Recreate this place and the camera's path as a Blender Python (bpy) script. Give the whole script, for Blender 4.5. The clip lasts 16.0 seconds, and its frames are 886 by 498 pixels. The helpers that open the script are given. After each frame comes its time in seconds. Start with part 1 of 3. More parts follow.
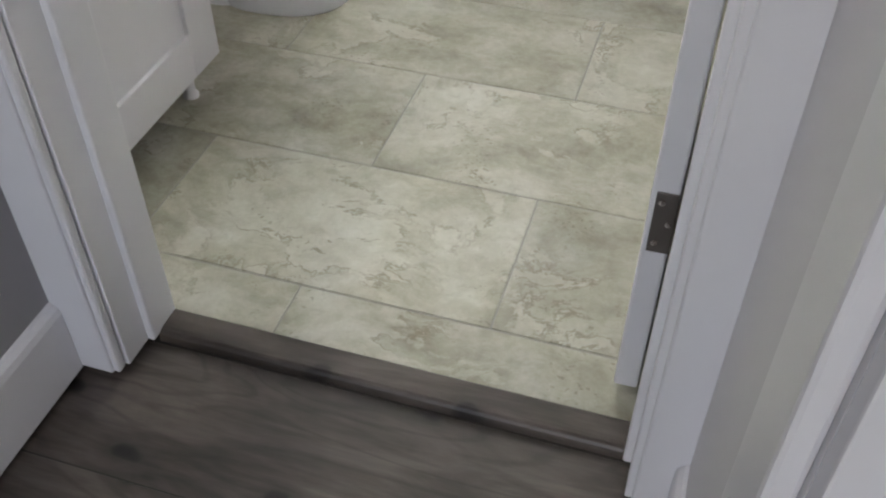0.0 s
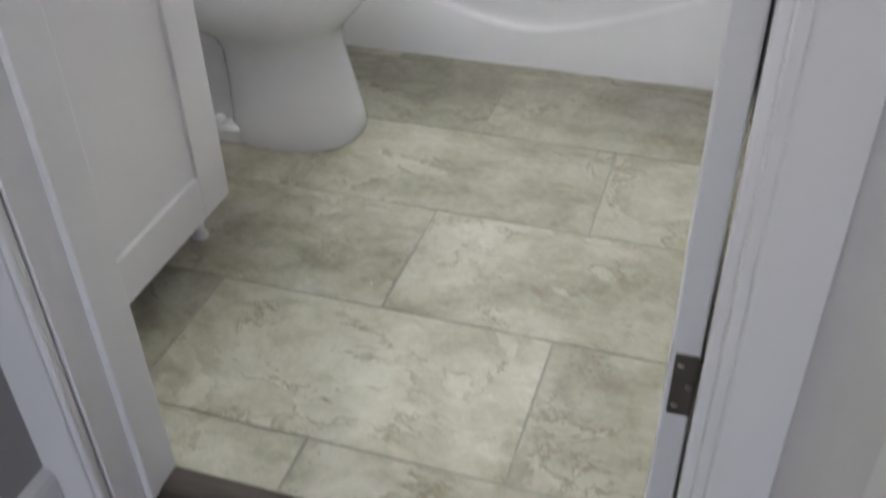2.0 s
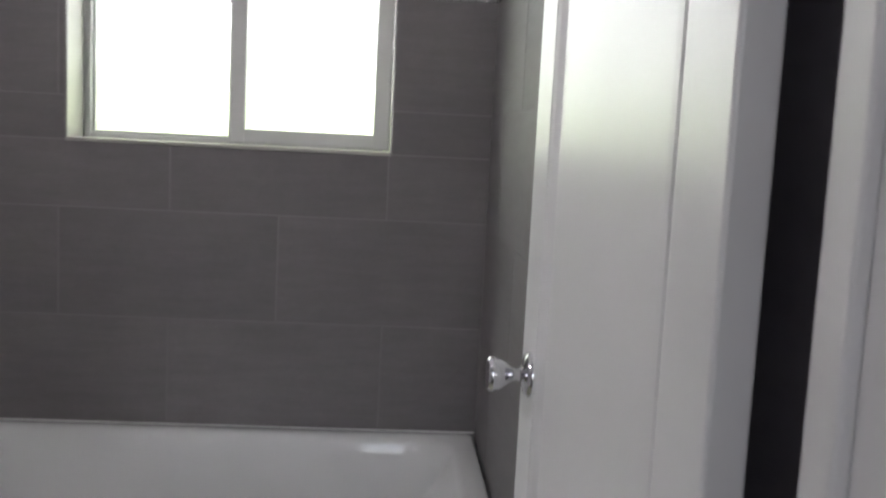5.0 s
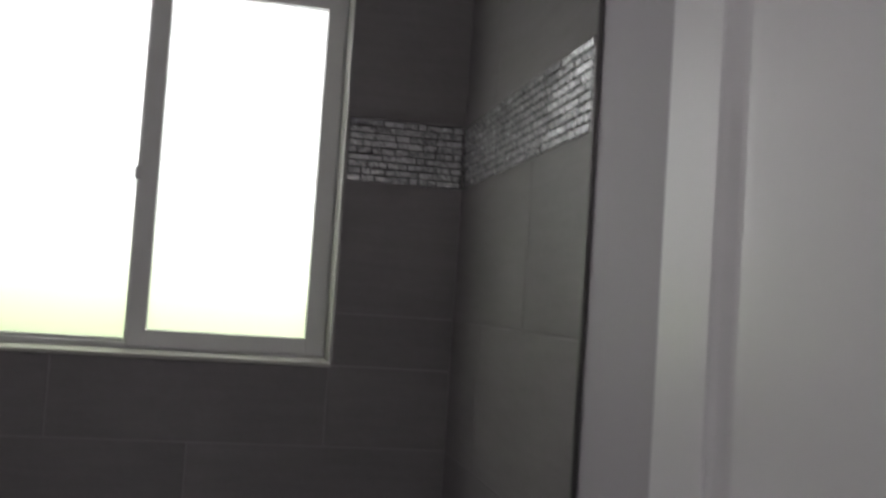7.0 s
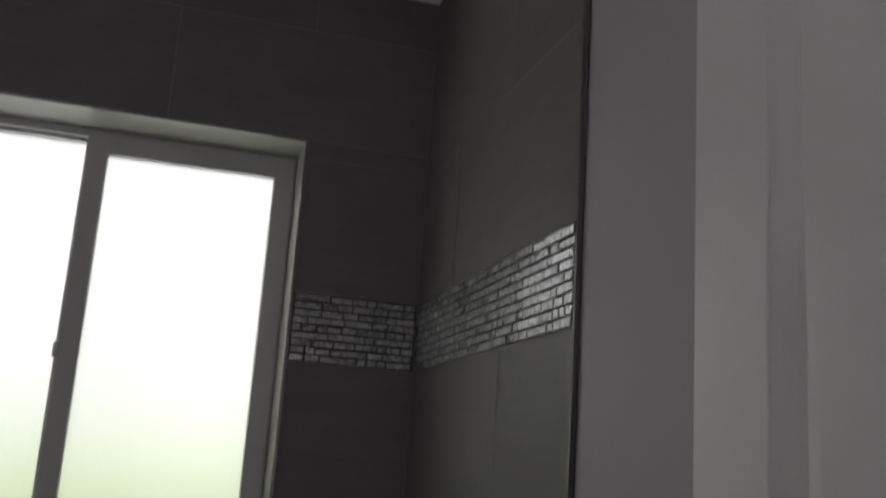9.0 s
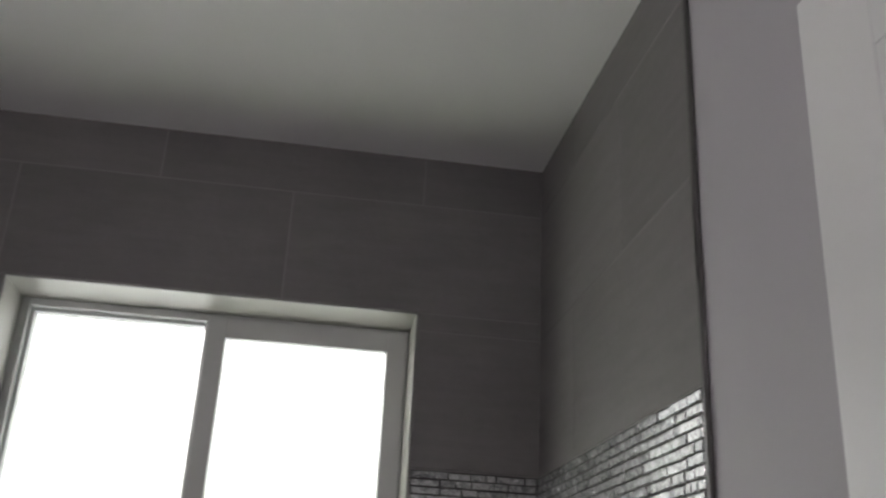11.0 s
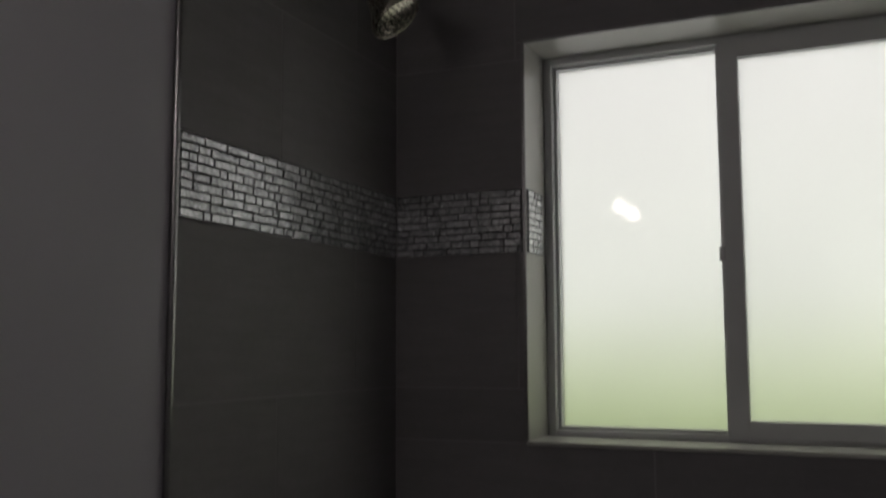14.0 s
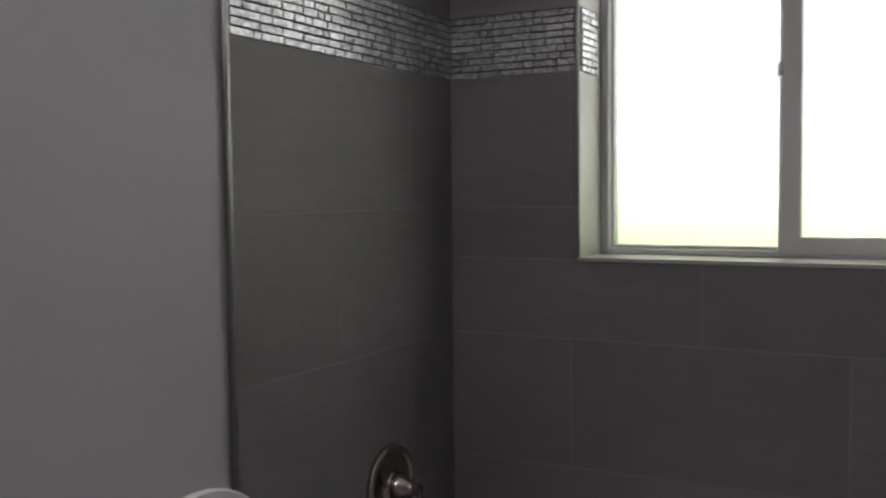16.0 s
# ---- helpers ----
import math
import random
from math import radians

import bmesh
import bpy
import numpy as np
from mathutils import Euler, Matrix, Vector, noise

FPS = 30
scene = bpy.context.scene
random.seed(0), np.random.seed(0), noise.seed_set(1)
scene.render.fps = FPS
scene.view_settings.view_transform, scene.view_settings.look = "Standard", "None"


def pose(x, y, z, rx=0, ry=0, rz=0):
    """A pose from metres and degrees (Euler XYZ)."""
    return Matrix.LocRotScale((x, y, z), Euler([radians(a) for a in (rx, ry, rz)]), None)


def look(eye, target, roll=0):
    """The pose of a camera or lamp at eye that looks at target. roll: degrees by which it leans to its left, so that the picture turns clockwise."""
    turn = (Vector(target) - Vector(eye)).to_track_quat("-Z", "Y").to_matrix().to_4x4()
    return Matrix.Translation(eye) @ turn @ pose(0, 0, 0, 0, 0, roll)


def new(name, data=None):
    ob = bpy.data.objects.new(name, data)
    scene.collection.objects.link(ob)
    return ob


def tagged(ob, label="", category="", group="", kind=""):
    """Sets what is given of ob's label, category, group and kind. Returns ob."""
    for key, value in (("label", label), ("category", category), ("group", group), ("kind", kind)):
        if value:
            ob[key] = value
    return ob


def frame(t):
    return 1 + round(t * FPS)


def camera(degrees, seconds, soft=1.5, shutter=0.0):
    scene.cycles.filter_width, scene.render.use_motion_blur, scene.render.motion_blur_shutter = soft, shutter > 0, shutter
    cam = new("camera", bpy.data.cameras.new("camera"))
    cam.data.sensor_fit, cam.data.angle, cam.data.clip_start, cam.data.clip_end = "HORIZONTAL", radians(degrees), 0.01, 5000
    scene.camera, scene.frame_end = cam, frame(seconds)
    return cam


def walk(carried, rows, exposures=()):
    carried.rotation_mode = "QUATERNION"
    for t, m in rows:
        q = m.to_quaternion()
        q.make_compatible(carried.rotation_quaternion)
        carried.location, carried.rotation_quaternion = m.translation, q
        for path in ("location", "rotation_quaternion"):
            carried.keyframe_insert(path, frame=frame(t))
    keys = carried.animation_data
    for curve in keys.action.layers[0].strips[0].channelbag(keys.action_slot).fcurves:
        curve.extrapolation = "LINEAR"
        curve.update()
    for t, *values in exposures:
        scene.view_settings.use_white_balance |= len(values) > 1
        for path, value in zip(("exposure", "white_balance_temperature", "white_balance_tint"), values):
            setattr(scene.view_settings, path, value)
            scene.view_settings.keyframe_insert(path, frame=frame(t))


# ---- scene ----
# ---- camera and walk ----
cam = camera(50.1, 16.0, soft=2.1, shutter=0.5)
PATH = [
    (0, (1.469, -2.954, 1.064), (1.036, -1.573, -0.316), 0.1),
    (0.5, (1.47, -2.945, 1.063), (1.055, -1.553, -0.311), 0.7),
    (1, (1.465, -2.936, 1.064), (1.044, -1.532, -0.296), 0.6),
    (1.5, (1.461, -2.914, 1.072), (1.011, -1.479, -0.246), -0.2),
    (2, (1.458, -2.878, 1.086), (0.946, -1.373, -0.127), -1.5),
    (2.5, (1.464, -2.838, 1.11), (0.877, -1.215, 0.099), -1.9),
    (3, (1.447, -2.845, 1.145), (0.978, -1.036, 0.433), 1.5),
    (3.5, (1.412, -2.827, 1.171), (1.181, -0.908, 0.656), 3.2),
    (4, (1.346, -2.81, 1.192), (1.242, -0.854, 0.786), 2.6),
    (4.2, (1.33, -2.808, 1.197), (1.251, -0.843, 0.833), 2.4),
    (6.5, (1.023, -2.343, 1.355), (1.527, -0.407, 1.351), 4.2),
    (7, (1.034, -2.227, 1.362), (1.433, -0.27, 1.469), 3.8),
    (7.5, (1.018, -2.149, 1.387), (1.344, -0.189, 1.612), 4.4),
    (8, (0.996, -2.113, 1.399), (1.451, -0.186, 1.684), 4.1),
    (8.5, (0.999, -2.088, 1.419), (1.526, -0.188, 1.753), 3.7),
    (9, (1.007, -2.071, 1.439), (1.523, -0.189, 1.875), 3.9),
    (9.2, (1.015, -2.066, 1.448), (1.507, -0.187, 1.928), 4.0),
    (11.5, (1.004, -2.049, 1.464), (1.09, -0.2, 2.221), 1.7),
    (12, (0.992, -2.054, 1.459), (0.82, -0.203, 2.197), -0.0),
    (12.5, (1.007, -2.059, 1.471), (0.517, -0.237, 2.136), -0.3),
    (13, (1.012, -2.064, 1.451), (0.324, -0.263, 1.982), 0.3),
    (13.5, (1.034, -2.072, 1.429), (0.264, -0.259, 1.775), 0.1),
    (14, (1.05, -2.078, 1.405), (0.242, -0.261, 1.616), -0.2),
    (14.5, (1.061, -2.086, 1.388), (0.23, -0.268, 1.452), -0.6),
    (15, (1.09, -2.09, 1.37), (0.266, -0.268, 1.347), -1.0),
    (15.5, (1.104, -2.091, 1.356), (0.263, -0.28, 1.248), -0.8),
    (16, (1.126, -2.096, 1.348), (0.163, -0.347, 1.233), -0.6),
]

# seconds, stops, kelvin, tint
EXPOSURES = [(0.0, 2.0, 6450, 9), (1.5, 2.0, 6400, 9), (2.5, 1.98, 6330, 10), (3.5, 1.88, 6330, 10), (4.2, 1.88, 6330, 10), (5.2, 0.8, 6350, 11), (6.5, 0.08, 6350, 12), (7.0, -0.15, 6420, 13), (7.45, -1.05, 6450, 13), (8.0, -1.32, 6450, 13), (8.6, -1.08, 6450, 13), (9.2, -0.88, 6480, 12),
             (11.3, 0.22, 6500, 10), (12.0, -0.06, 6500, 10), (12.5, -0.55, 6500, 12), (13.0, -1.12, 6600, 12), (14.0, -1.4, 6650, 12), (14.6, -1.2, 6650, 12), (15.5, -0.35, 6500, 13), (16.0, 0.1, 6500, 13)]
walk(cam, [(t, look(eye, aim, roll)) for t, eye, aim, roll in PATH], EXPOSURES)

# ---- world and large lights ----
world = bpy.data.worlds.new("world")
scene.world = world
world.use_nodes = True
wn = world.node_tree.nodes
sky = wn.new("ShaderNodeTexSky")
sky.sky_type, sky.sun_disc, sky.sun_elevation, sky.sun_rotation = "NISHITA", False, radians(40), radians(200)
wn["Background"].inputs["Strength"].default_value = 0.1
world.node_tree.links.new(sky.outputs[0], wn["Background"].inputs["Color"])
GLOW = 3.4            # brightness of the overcast daylight outside the frosted window
HALL_DAY = 4.3       # daylight that comes in at the far end of the hall
VANITY_LAMP = 100.0   # each bulb of the wall lamp over the vanity

# ---- plan ----
CEIL = 2.525
WX = 1.524            # alcove width between the tiled side walls
YL, YR = -0.818, -0.886     # front edges of the tiling
DOOR_Y0, DOOR_Y1 = -2.132, -2.258   # door wall, bathroom face and hall face
JX0, JX1 = 0.778, 1.493     # door jambs
HX0, HX1 = 0.700, 1.556     # hall walls
HY = -5.2
WIN = (0.334, 1.239, 1.192, 2.132)
MZ0, MZ1 = 1.629, 1.781


# ---- materials ----
def mat(name, base=(0.8, 0.8, 0.8), rough=0.5, metal=0.0):
    m = bpy.data.materials.new(name)
    m.use_nodes = True
    b = m.node_tree.nodes["Principled BSDF"]
    b.inputs["Base Color"].default_value = (*base, 1)
    b.inputs["Roughness"].default_value = rough
    b.inputs["Metallic"].default_value = metal
    return m, m.node_tree, b


def nd(nt, kind, **values):
    n = nt.nodes.new("ShaderNode" + kind)
    for key, value in values.items():
        n.inputs[key.replace("_", " ")].default_value = value
    return n


def coords(nt, scale=(1, 1, 1), shift=None):
    tc = nt.nodes.new("ShaderNodeTexCoord")
    geo = nt.nodes.new("ShaderNodeNewGeometry")
    mp = nt.nodes.new("ShaderNodeMapping")
    mp.inputs["Scale"].default_value = scale
    nt.links.new(geo.outputs["Position"], mp.inputs["Vector"])
    if shift:
        oi = nt.nodes.new("ShaderNodeObjectInfo")
        mul = nt.nodes.new("ShaderNodeVectorMath")
        mul.operation = "MULTIPLY"
        mul.inputs[1].default_value = (shift, shift * 0.7, shift * 1.3)
        nt.links.new(oi.outputs["Random"], mul.inputs[0])
        nt.links.new(mul.outputs[0], mp.inputs["Location"])
    return mp.outputs[0]


def noise_tex(nt, vec, scale, detail=6, rough=0.6, distort=0.0):
    n = nd(nt, "TexNoise", Scale=scale, Detail=detail, Roughness=rough, Distortion=distort)
    nt.links.new(vec, n.inputs["Vector"])
    return n.outputs["Fac"]


def ramp(nt, fac, stops):
    r = nt.nodes.new("ShaderNodeValToRGB")
    els = r.color_ramp.elements
    while len(els) < len(stops):
        els.new(0.5)
    for e, (p, c) in zip(els, stops):
        e.position = p
        e.color = (*c, 1) if isinstance(c, tuple) else (c, c, c, 1)
    nt.links.new(fac, r.inputs[0])
    return r.outputs[0]


def mixc(nt, fac, a, b, mode="MIX"):
    m = nt.nodes.new("ShaderNodeMix")
    m.data_type, m.blend_type = "RGBA", mode
    for socket, value in ((m.inputs[0], fac), (m.inputs[6], a), (m.inputs[7], b)):
        if isinstance(value, float):
            socket.default_value = value
        elif isinstance(value, tuple):
            socket.default_value = (*value, 1)
        else:
            nt.links.new(value, socket)
    return m.outputs[2]


def bump(nt, b, height, strength, dist=0.002):
    n = nd(nt, "Bump", Strength=strength, Distance=dist)
    nt.links.new(height, n.inputs["Height"])
    nt.links.new(n.outputs[0], b.inputs["Normal"])


def painted(name, base, rough=0.45, var=0.06, relief=0.08):
    m, nt, b = mat(name, base, rough)
    v = coords(nt)
    big = noise_tex(nt, v, 2.3, 1)
    fine = noise_tex(nt, v, 260, 3)
    dark = tuple(c * (1 - var) for c in base)
    nt.links.new(ramp(nt, big, [(0.3, dark), (0.7, base)]), b.inputs["Base Color"])
    nt.links.new(ramp(nt, noise_tex(nt, v, 5, 1), [(0.2, rough - 0.02), (0.8, rough + 0.03)]), b.inputs["Roughness"])
    bump(nt, b, fine, relief, 0.001)
    return m


WALL_PAINT = painted("grey_wall_paint", (0.442, 0.420, 0.462), 0.6, 0.05, 0.16)
# Hall paint twice: light put into the east tone, shade into the other.
HALL_LIT_PAINT = painted("lit_hall_paint", (0.68, 0.67, 0.69), 0.55, 0.05, 0.16)
HALL_SHADE_PAINT = painted("shaded_hall_paint", (0.33, 0.32, 0.33), 0.6, 0.05, 0.16)
CEIL_PAINT = painted("ceiling_paint", (0.86, 0.84, 0.875), 0.8, 0.05, 0.2)
WHITE = painted("white_trim_paint", (0.76, 0.75, 0.77), 0.32, 0.04, 0.06)
DOOR_WHITE = painted("white_door_paint", (0.765, 0.76, 0.78), 0.3, 0.04, 0.1)
CAB_WHITE = painted("white_cabinet_lacquer", (0.76, 0.745, 0.78), 0.35, 0.03, 0.05)
VINYL = painted("white_vinyl", (0.62, 0.62, 0.63), 0.4, 0.04, 0.03)


def porcelain(name, base, rough=0.07):
    m, nt, b = mat(name, base, rough)
    v = coords(nt)
    nt.links.new(ramp(nt, noise_tex(nt, v, 3.0, 3), [(0.3, tuple(c * 0.96 for c in base)), (0.7, base)]), b.inputs["Base Color"])
    nt.links.new(ramp(nt, noise_tex(nt, v, 14, 3), [(0.35, rough), (0.75, rough + 0.025)]), b.inputs["Roughness"])
    return m


ENAMEL = porcelain("white_tub_enamel", (0.79, 0.79, 0.80), 0.025)
CHINA = porcelain("white_vitreous_china", (0.74, 0.74, 0.765), 0.04)
SEAT_PLASTIC = porcelain("white_seat_plastic", (0.80, 0.80, 0.82), 0.14)


def metal(name, base, rough, streak=True):
    m, nt, b = mat(name, base, rough, 1.0)
    if streak:
        v = coords(nt, (40, 40, 400))
        nt.links.new(ramp(nt, noise_tex(nt, v, 3, 3), [(0.3, rough - 0.06), (0.7, rough + 0.08)]), b.inputs["Roughness"])
    return m


NICKEL = metal("brushed_nickel", (0.52, 0.485, 0.45), 0.22)
FITTING = metal("dark_polished_nickel", (0.34, 0.305, 0.27), 0.15)
CHROME = metal("polished_chrome", (0.66, 0.66, 0.69), 0.07, False)
HINGE = metal("dark_satin_nickel", (0.20, 0.18, 0.165), 0.42)
BRONZE = metal("dark_bronze_nickel", (0.26, 0.235, 0.20), 0.26)
TRIM_LIGHT = metal("anodised_edging", (0.24, 0.232, 0.235), 0.3)
TRIM_METAL = metal("dark_anodised_edging", (0.14, 0.134, 0.136), 0.38)
HANDLE_METAL = metal("satin_handle", (0.36, 0.34, 0.33), 0.3)


def tile_mat(name, base, var):
    m, nt, b = mat(name, base, 0.4)
    v = coords(nt, (1, 1, 1), 37.0)
    sv = coords(nt, (2, 2, 14), 37.0)
    cloud = noise_tex(nt, v, 3.2, 5, 0.55, 0.4)
    grain = noise_tex(nt, v, 60, 5, 0.7)
    streak = noise_tex(nt, sv, 3.0, 4, 0.6)
    lo, hi = tuple(c * (1 - var) for c in base), tuple(c * (1 + var) for c in base)
    c1 = ramp(nt, cloud, [(0.3, lo), (0.72, hi)])
    c2 = mixc(nt, 0.25, c1, ramp(nt, grain, [(0.3, lo), (0.7, hi)]))
    c3 = mixc(nt, 0.3, c2, ramp(nt, streak, [(0.3, lo), (0.7, hi)]))
    oi = nt.nodes.new("ShaderNodeObjectInfo")
    tone = ramp(nt, oi.outputs["Random"], [(0.0, 0.93), (1.0, 1.05)])
    nt.links.new(mixc(nt, 1.0, c3, tone, "MULTIPLY"), b.inputs["Base Color"])
    nt.links.new(ramp(nt, cloud, [(0.3, 0.50), (0.7, 0.66)]), b.inputs["Roughness"])
    bump(nt, b, grain, 0.12, 0.001)
    return m


WALL_TILE = tile_mat("grey_porcelain_tile", (0.186, 0.173, 0.180), 0.2)
GROUT = painted("pale_grey_grout", (0.25, 0.236, 0.244), 0.85, 0.12, 0.4)
FLOOR_GROUT = painted("floor_grout", (0.36, 0.352, 0.31), 0.85, 0.15, 0.4)


def floor_stone():
    """Travertine-look tile: soft olive and cream clouds, mottling, thin craggy rims, pale flecks and pits."""
    m, nt, b = mat("beige_stone_floor_tile", (0.4, 0.38, 0.3), 0.4)
    v = coords(nt, (1, 1, 1), 23.0)
    warp = nd(nt, "TexNoise", Scale=4.5, Detail=6.0, Roughness=0.62)
    nt.links.new(v, warp.inputs["Vector"])
    add = nt.nodes.new("ShaderNodeVectorMath")
    add.operation = "MULTIPLY_ADD"
    add.inputs[1].default_value = (0.13, 0.13, 0.13)
    nt.links.new(warp.outputs["Color"], add.inputs[0])
    nt.links.new(v, add.inputs[2])
    st = nt.nodes.new("ShaderNodeMapping")
    st.inputs["Scale"].default_value = (0.85, 1.2, 1)
    nt.links.new(add.outputs[0], st.inputs["Vector"])
    w = st.outputs[0]
    cloud = noise_tex(nt, w, 2.0, 4, 0.55, 0.1)
    mid = noise_tex(nt, w, 8.5, 9, 0.66, 0.2)
    crag = noise_tex(nt, w, 4.2, 12, 0.66, 0.3)
    fine = noise_tex(nt, v, 55, 6, 0.72)
    c = ramp(nt, cloud, [(0.34, (0.22, 0.21, 0.145)), (0.46, (0.36, 0.35, 0.265)), (0.55, (0.48, 0.475, 0.385)), (0.66, (0.60, 0.60, 0.52))])
    drift = ramp(nt, noise_tex(nt, w, 3.1, 6, 0.6), [(0.54, 0.0), (0.64, 0.75)])
    c = mixc(nt, drift, c, (0.47, 0.48, 0.455))
    c = mixc(nt, 0.62, c, ramp(nt, mid, [(0.33, (0.19, 0.175, 0.11)), (0.45, (0.36, 0.35, 0.255)), (0.54, (0.50, 0.495, 0.40)), (0.66, (0.68, 0.68, 0.61))]), "MIX")
    zone = ramp(nt, noise_tex(nt, w, 3.4, 4, 0.6, 0.2), [(0.42, 0.0), (0.50, 1.0)])
    plateau = ramp(nt, crag, [(0.505, 0.0), (0.545, 0.42), (0.62, 0.1)])
    c = mixc(nt, mixc(nt, 1.0, plateau, zone, "MULTIPLY"), c, (0.68, 0.67, 0.59))
    rim = ramp(nt, crag, [(0.492, 0.0), (0.514, 0.85), (0.523, 0.0)])
    broken = ramp(nt, noise_tex(nt, v, 9.0, 4), [(0.45, 0.15), (0.56, 1.0)])
    rim = mixc(nt, 1.0, mixc(nt, 1.0, rim, broken, "MULTIPLY"), zone, "MULTIPLY")
    c = mixc(nt, rim, c, (0.19, 0.155, 0.085))
    oi = nt.nodes.new("ShaderNodeObjectInfo")
    c = mixc(nt, 1.0, c, ramp(nt, oi.outputs["Random"], [(0.0, (0.66, 0.655, 0.63)), (0.45, (0.86, 0.855, 0.845)), (1.0, (1.02, 1.015, 1.005))]), "MULTIPLY")
    c = mixc(nt, 0.2, c, ramp(nt, fine, [(0.3, (0.22, 0.20, 0.13)), (0.72, (0.68, 0.66, 0.57))]))
    pit = nd(nt, "TexVoronoi", Scale=60.0)
    pit.voronoi_dimensions = "2D"
    nt.links.new(w, pit.inputs["Vector"])
    dots = ramp(nt, pit.outputs["Distance"], [(0.10, 1.0), (0.2, 0.0)])
    dots = mixc(nt, 1.0, dots, ramp(nt, noise_tex(nt, v, 7.0, 3), [(0.56, 0.0), (0.66, 0.5)]), "MULTIPLY")
    nt.links.new(mixc(nt, dots, c, (0.15, 0.125, 0.075)), b.inputs["Base Color"])
    nt.links.new(ramp(nt, mid, [(0.3, 0.38), (0.7, 0.52)]), b.inputs["Roughness"])
    bump(nt, b, mixc(nt, 0.35, crag, fine), 0.45, 0.003)
    return m


FLOOR_TILE = floor_stone()


def wood_mat(name="dark_brown_plank", polish=0.0, figure=1.0):
    """Brown oak-look plank: soft streaks, cathedral figure as contour lines, dark knots."""
    m, nt, b = mat(name, (0.08, 0.07, 0.06), 0.45)
    v = coords(nt, (1.0, 5.0, 5.0), 11.0)
    v2 = coords(nt, (1.0, 2.2, 2.2), 11.0)
    g = noise_tex(nt, v, 3.0, 6, 0.6, 0.9)
    f = noise_tex(nt, coords(nt, (1.0, 14.0, 14.0), 11.0), 14, 6, 0.7)
    big = noise_tex(nt, v2, 2.6, 4, 0.55, 0.4)
    c = ramp(nt, g, [(0.34, (0.030, 0.023, 0.019)), (0.5, (0.064, 0.051, 0.044)), (0.66, (0.116, 0.094, 0.082))])
    c = mixc(nt, 0.25, c, ramp(nt, f, [(0.3, (0.035, 0.028, 0.022)), (0.7, (0.13, 0.105, 0.085))]))
    c = mixc(nt, 0.75, c, ramp(nt, big, [(0.34, 0.42), (0.5, 0.95), (0.66, 1.4)]), "MULTIPLY")
    mul = nt.nodes.new("ShaderNodeMath")
    mul.operation = "MULTIPLY"
    mul.inputs[1].default_value = 95.0
    nt.links.new(noise_tex(nt, coords(nt, (0.8, 3.4, 3.4), 11.0), 1.5, 3, 0.42, 0.7), mul.inputs[0])
    sn = nt.nodes.new("ShaderNodeMath")
    sn.operation = "SINE"
    nt.links.new(mul.outputs[0], sn.inputs[0])
    rings = ramp(nt, sn.outputs[0], [(0.15, 1.12), (0.6, 1.0), (0.95, 0.6)])
    c = mixc(nt, 0.5 * figure, c, rings, "MULTIPLY")
    kn = nd(nt, "TexVoronoi", Scale=4.2)
    kn.voronoi_dimensions = "2D"
    wob = nt.nodes.new("ShaderNodeMix")
    wob.data_type = "VECTOR"
    wob.inputs[0].default_value = 0.07
    nt.links.new(coords(nt, (1.0, 1.7, 1.0), 11.0), wob.inputs[4])
    wn2 = nd(nt, "TexNoise", Scale=9.0, Detail=3.0)
    nt.links.new(coords(nt, (1.0, 1.0, 1.0), 11.0), wn2.inputs["Vector"])
    nt.links.new(wn2.outputs["Color"], wob.inputs[5])
    nt.links.new(wob.outputs[1], kn.inputs["Vector"])
    k = ramp(nt, kn.outputs["Distance"], [(0.03, 1.0), (0.062, 0.85), (0.095, 0.4), (0.23, 0.0)])
    nt.links.new(mixc(nt, k, c, (0.012, 0.009, 0.008)), b.inputs["Base Color"])
    nt.links.new(ramp(nt, g, [(0.3, 0.36 - polish), (0.7, 0.50 - polish)]), b.inputs["Roughness"])
    bump(nt, b, f, 0.18, 0.001)
    return m


WOOD = wood_mat()
STRIP = wood_mat("dark_threshold_wood", 0.02, 0.3)


def mosaic_mat():
    m, nt, b = mat("pearl_glass_mosaic", (0.4, 0.4, 0.4), 0.2)
    v = coords(nt, (1, 1, 1), 19.0)
    oi = nt.nodes.new("ShaderNodeObjectInfo")
    tone = ramp(nt, oi.outputs["Random"], [(0.0, (0.29, 0.29, 0.31)), (0.5, (0.45, 0.45, 0.47)), (1.0, (0.62, 0.62, 0.64))])
    sw = noise_tex(nt, v, 55, 4, 0.6, 1.5)
    nt.links.new(mixc(nt, 0.45, tone, ramp(nt, sw, [(0.38, (0.14, 0.14, 0.15)), (0.58, (0.85, 0.85, 0.86))])), b.inputs["Base Color"])
    b.inputs["Metallic"].default_value = 0.5
    nt.links.new(ramp(nt, sw, [(0.3, 0.13), (0.7, 0.28)]), b.inputs["Roughness"])
    bump(nt, b, noise_tex(nt, v, 48, 2, 0.5, 0.5), 0.38, 0.003)
    return m


MOSAIC = mosaic_mat()
MOSAIC_GROUT = painted("dark_mosaic_grout", (0.06, 0.058, 0.06), 0.8, 0.1, 0.3)


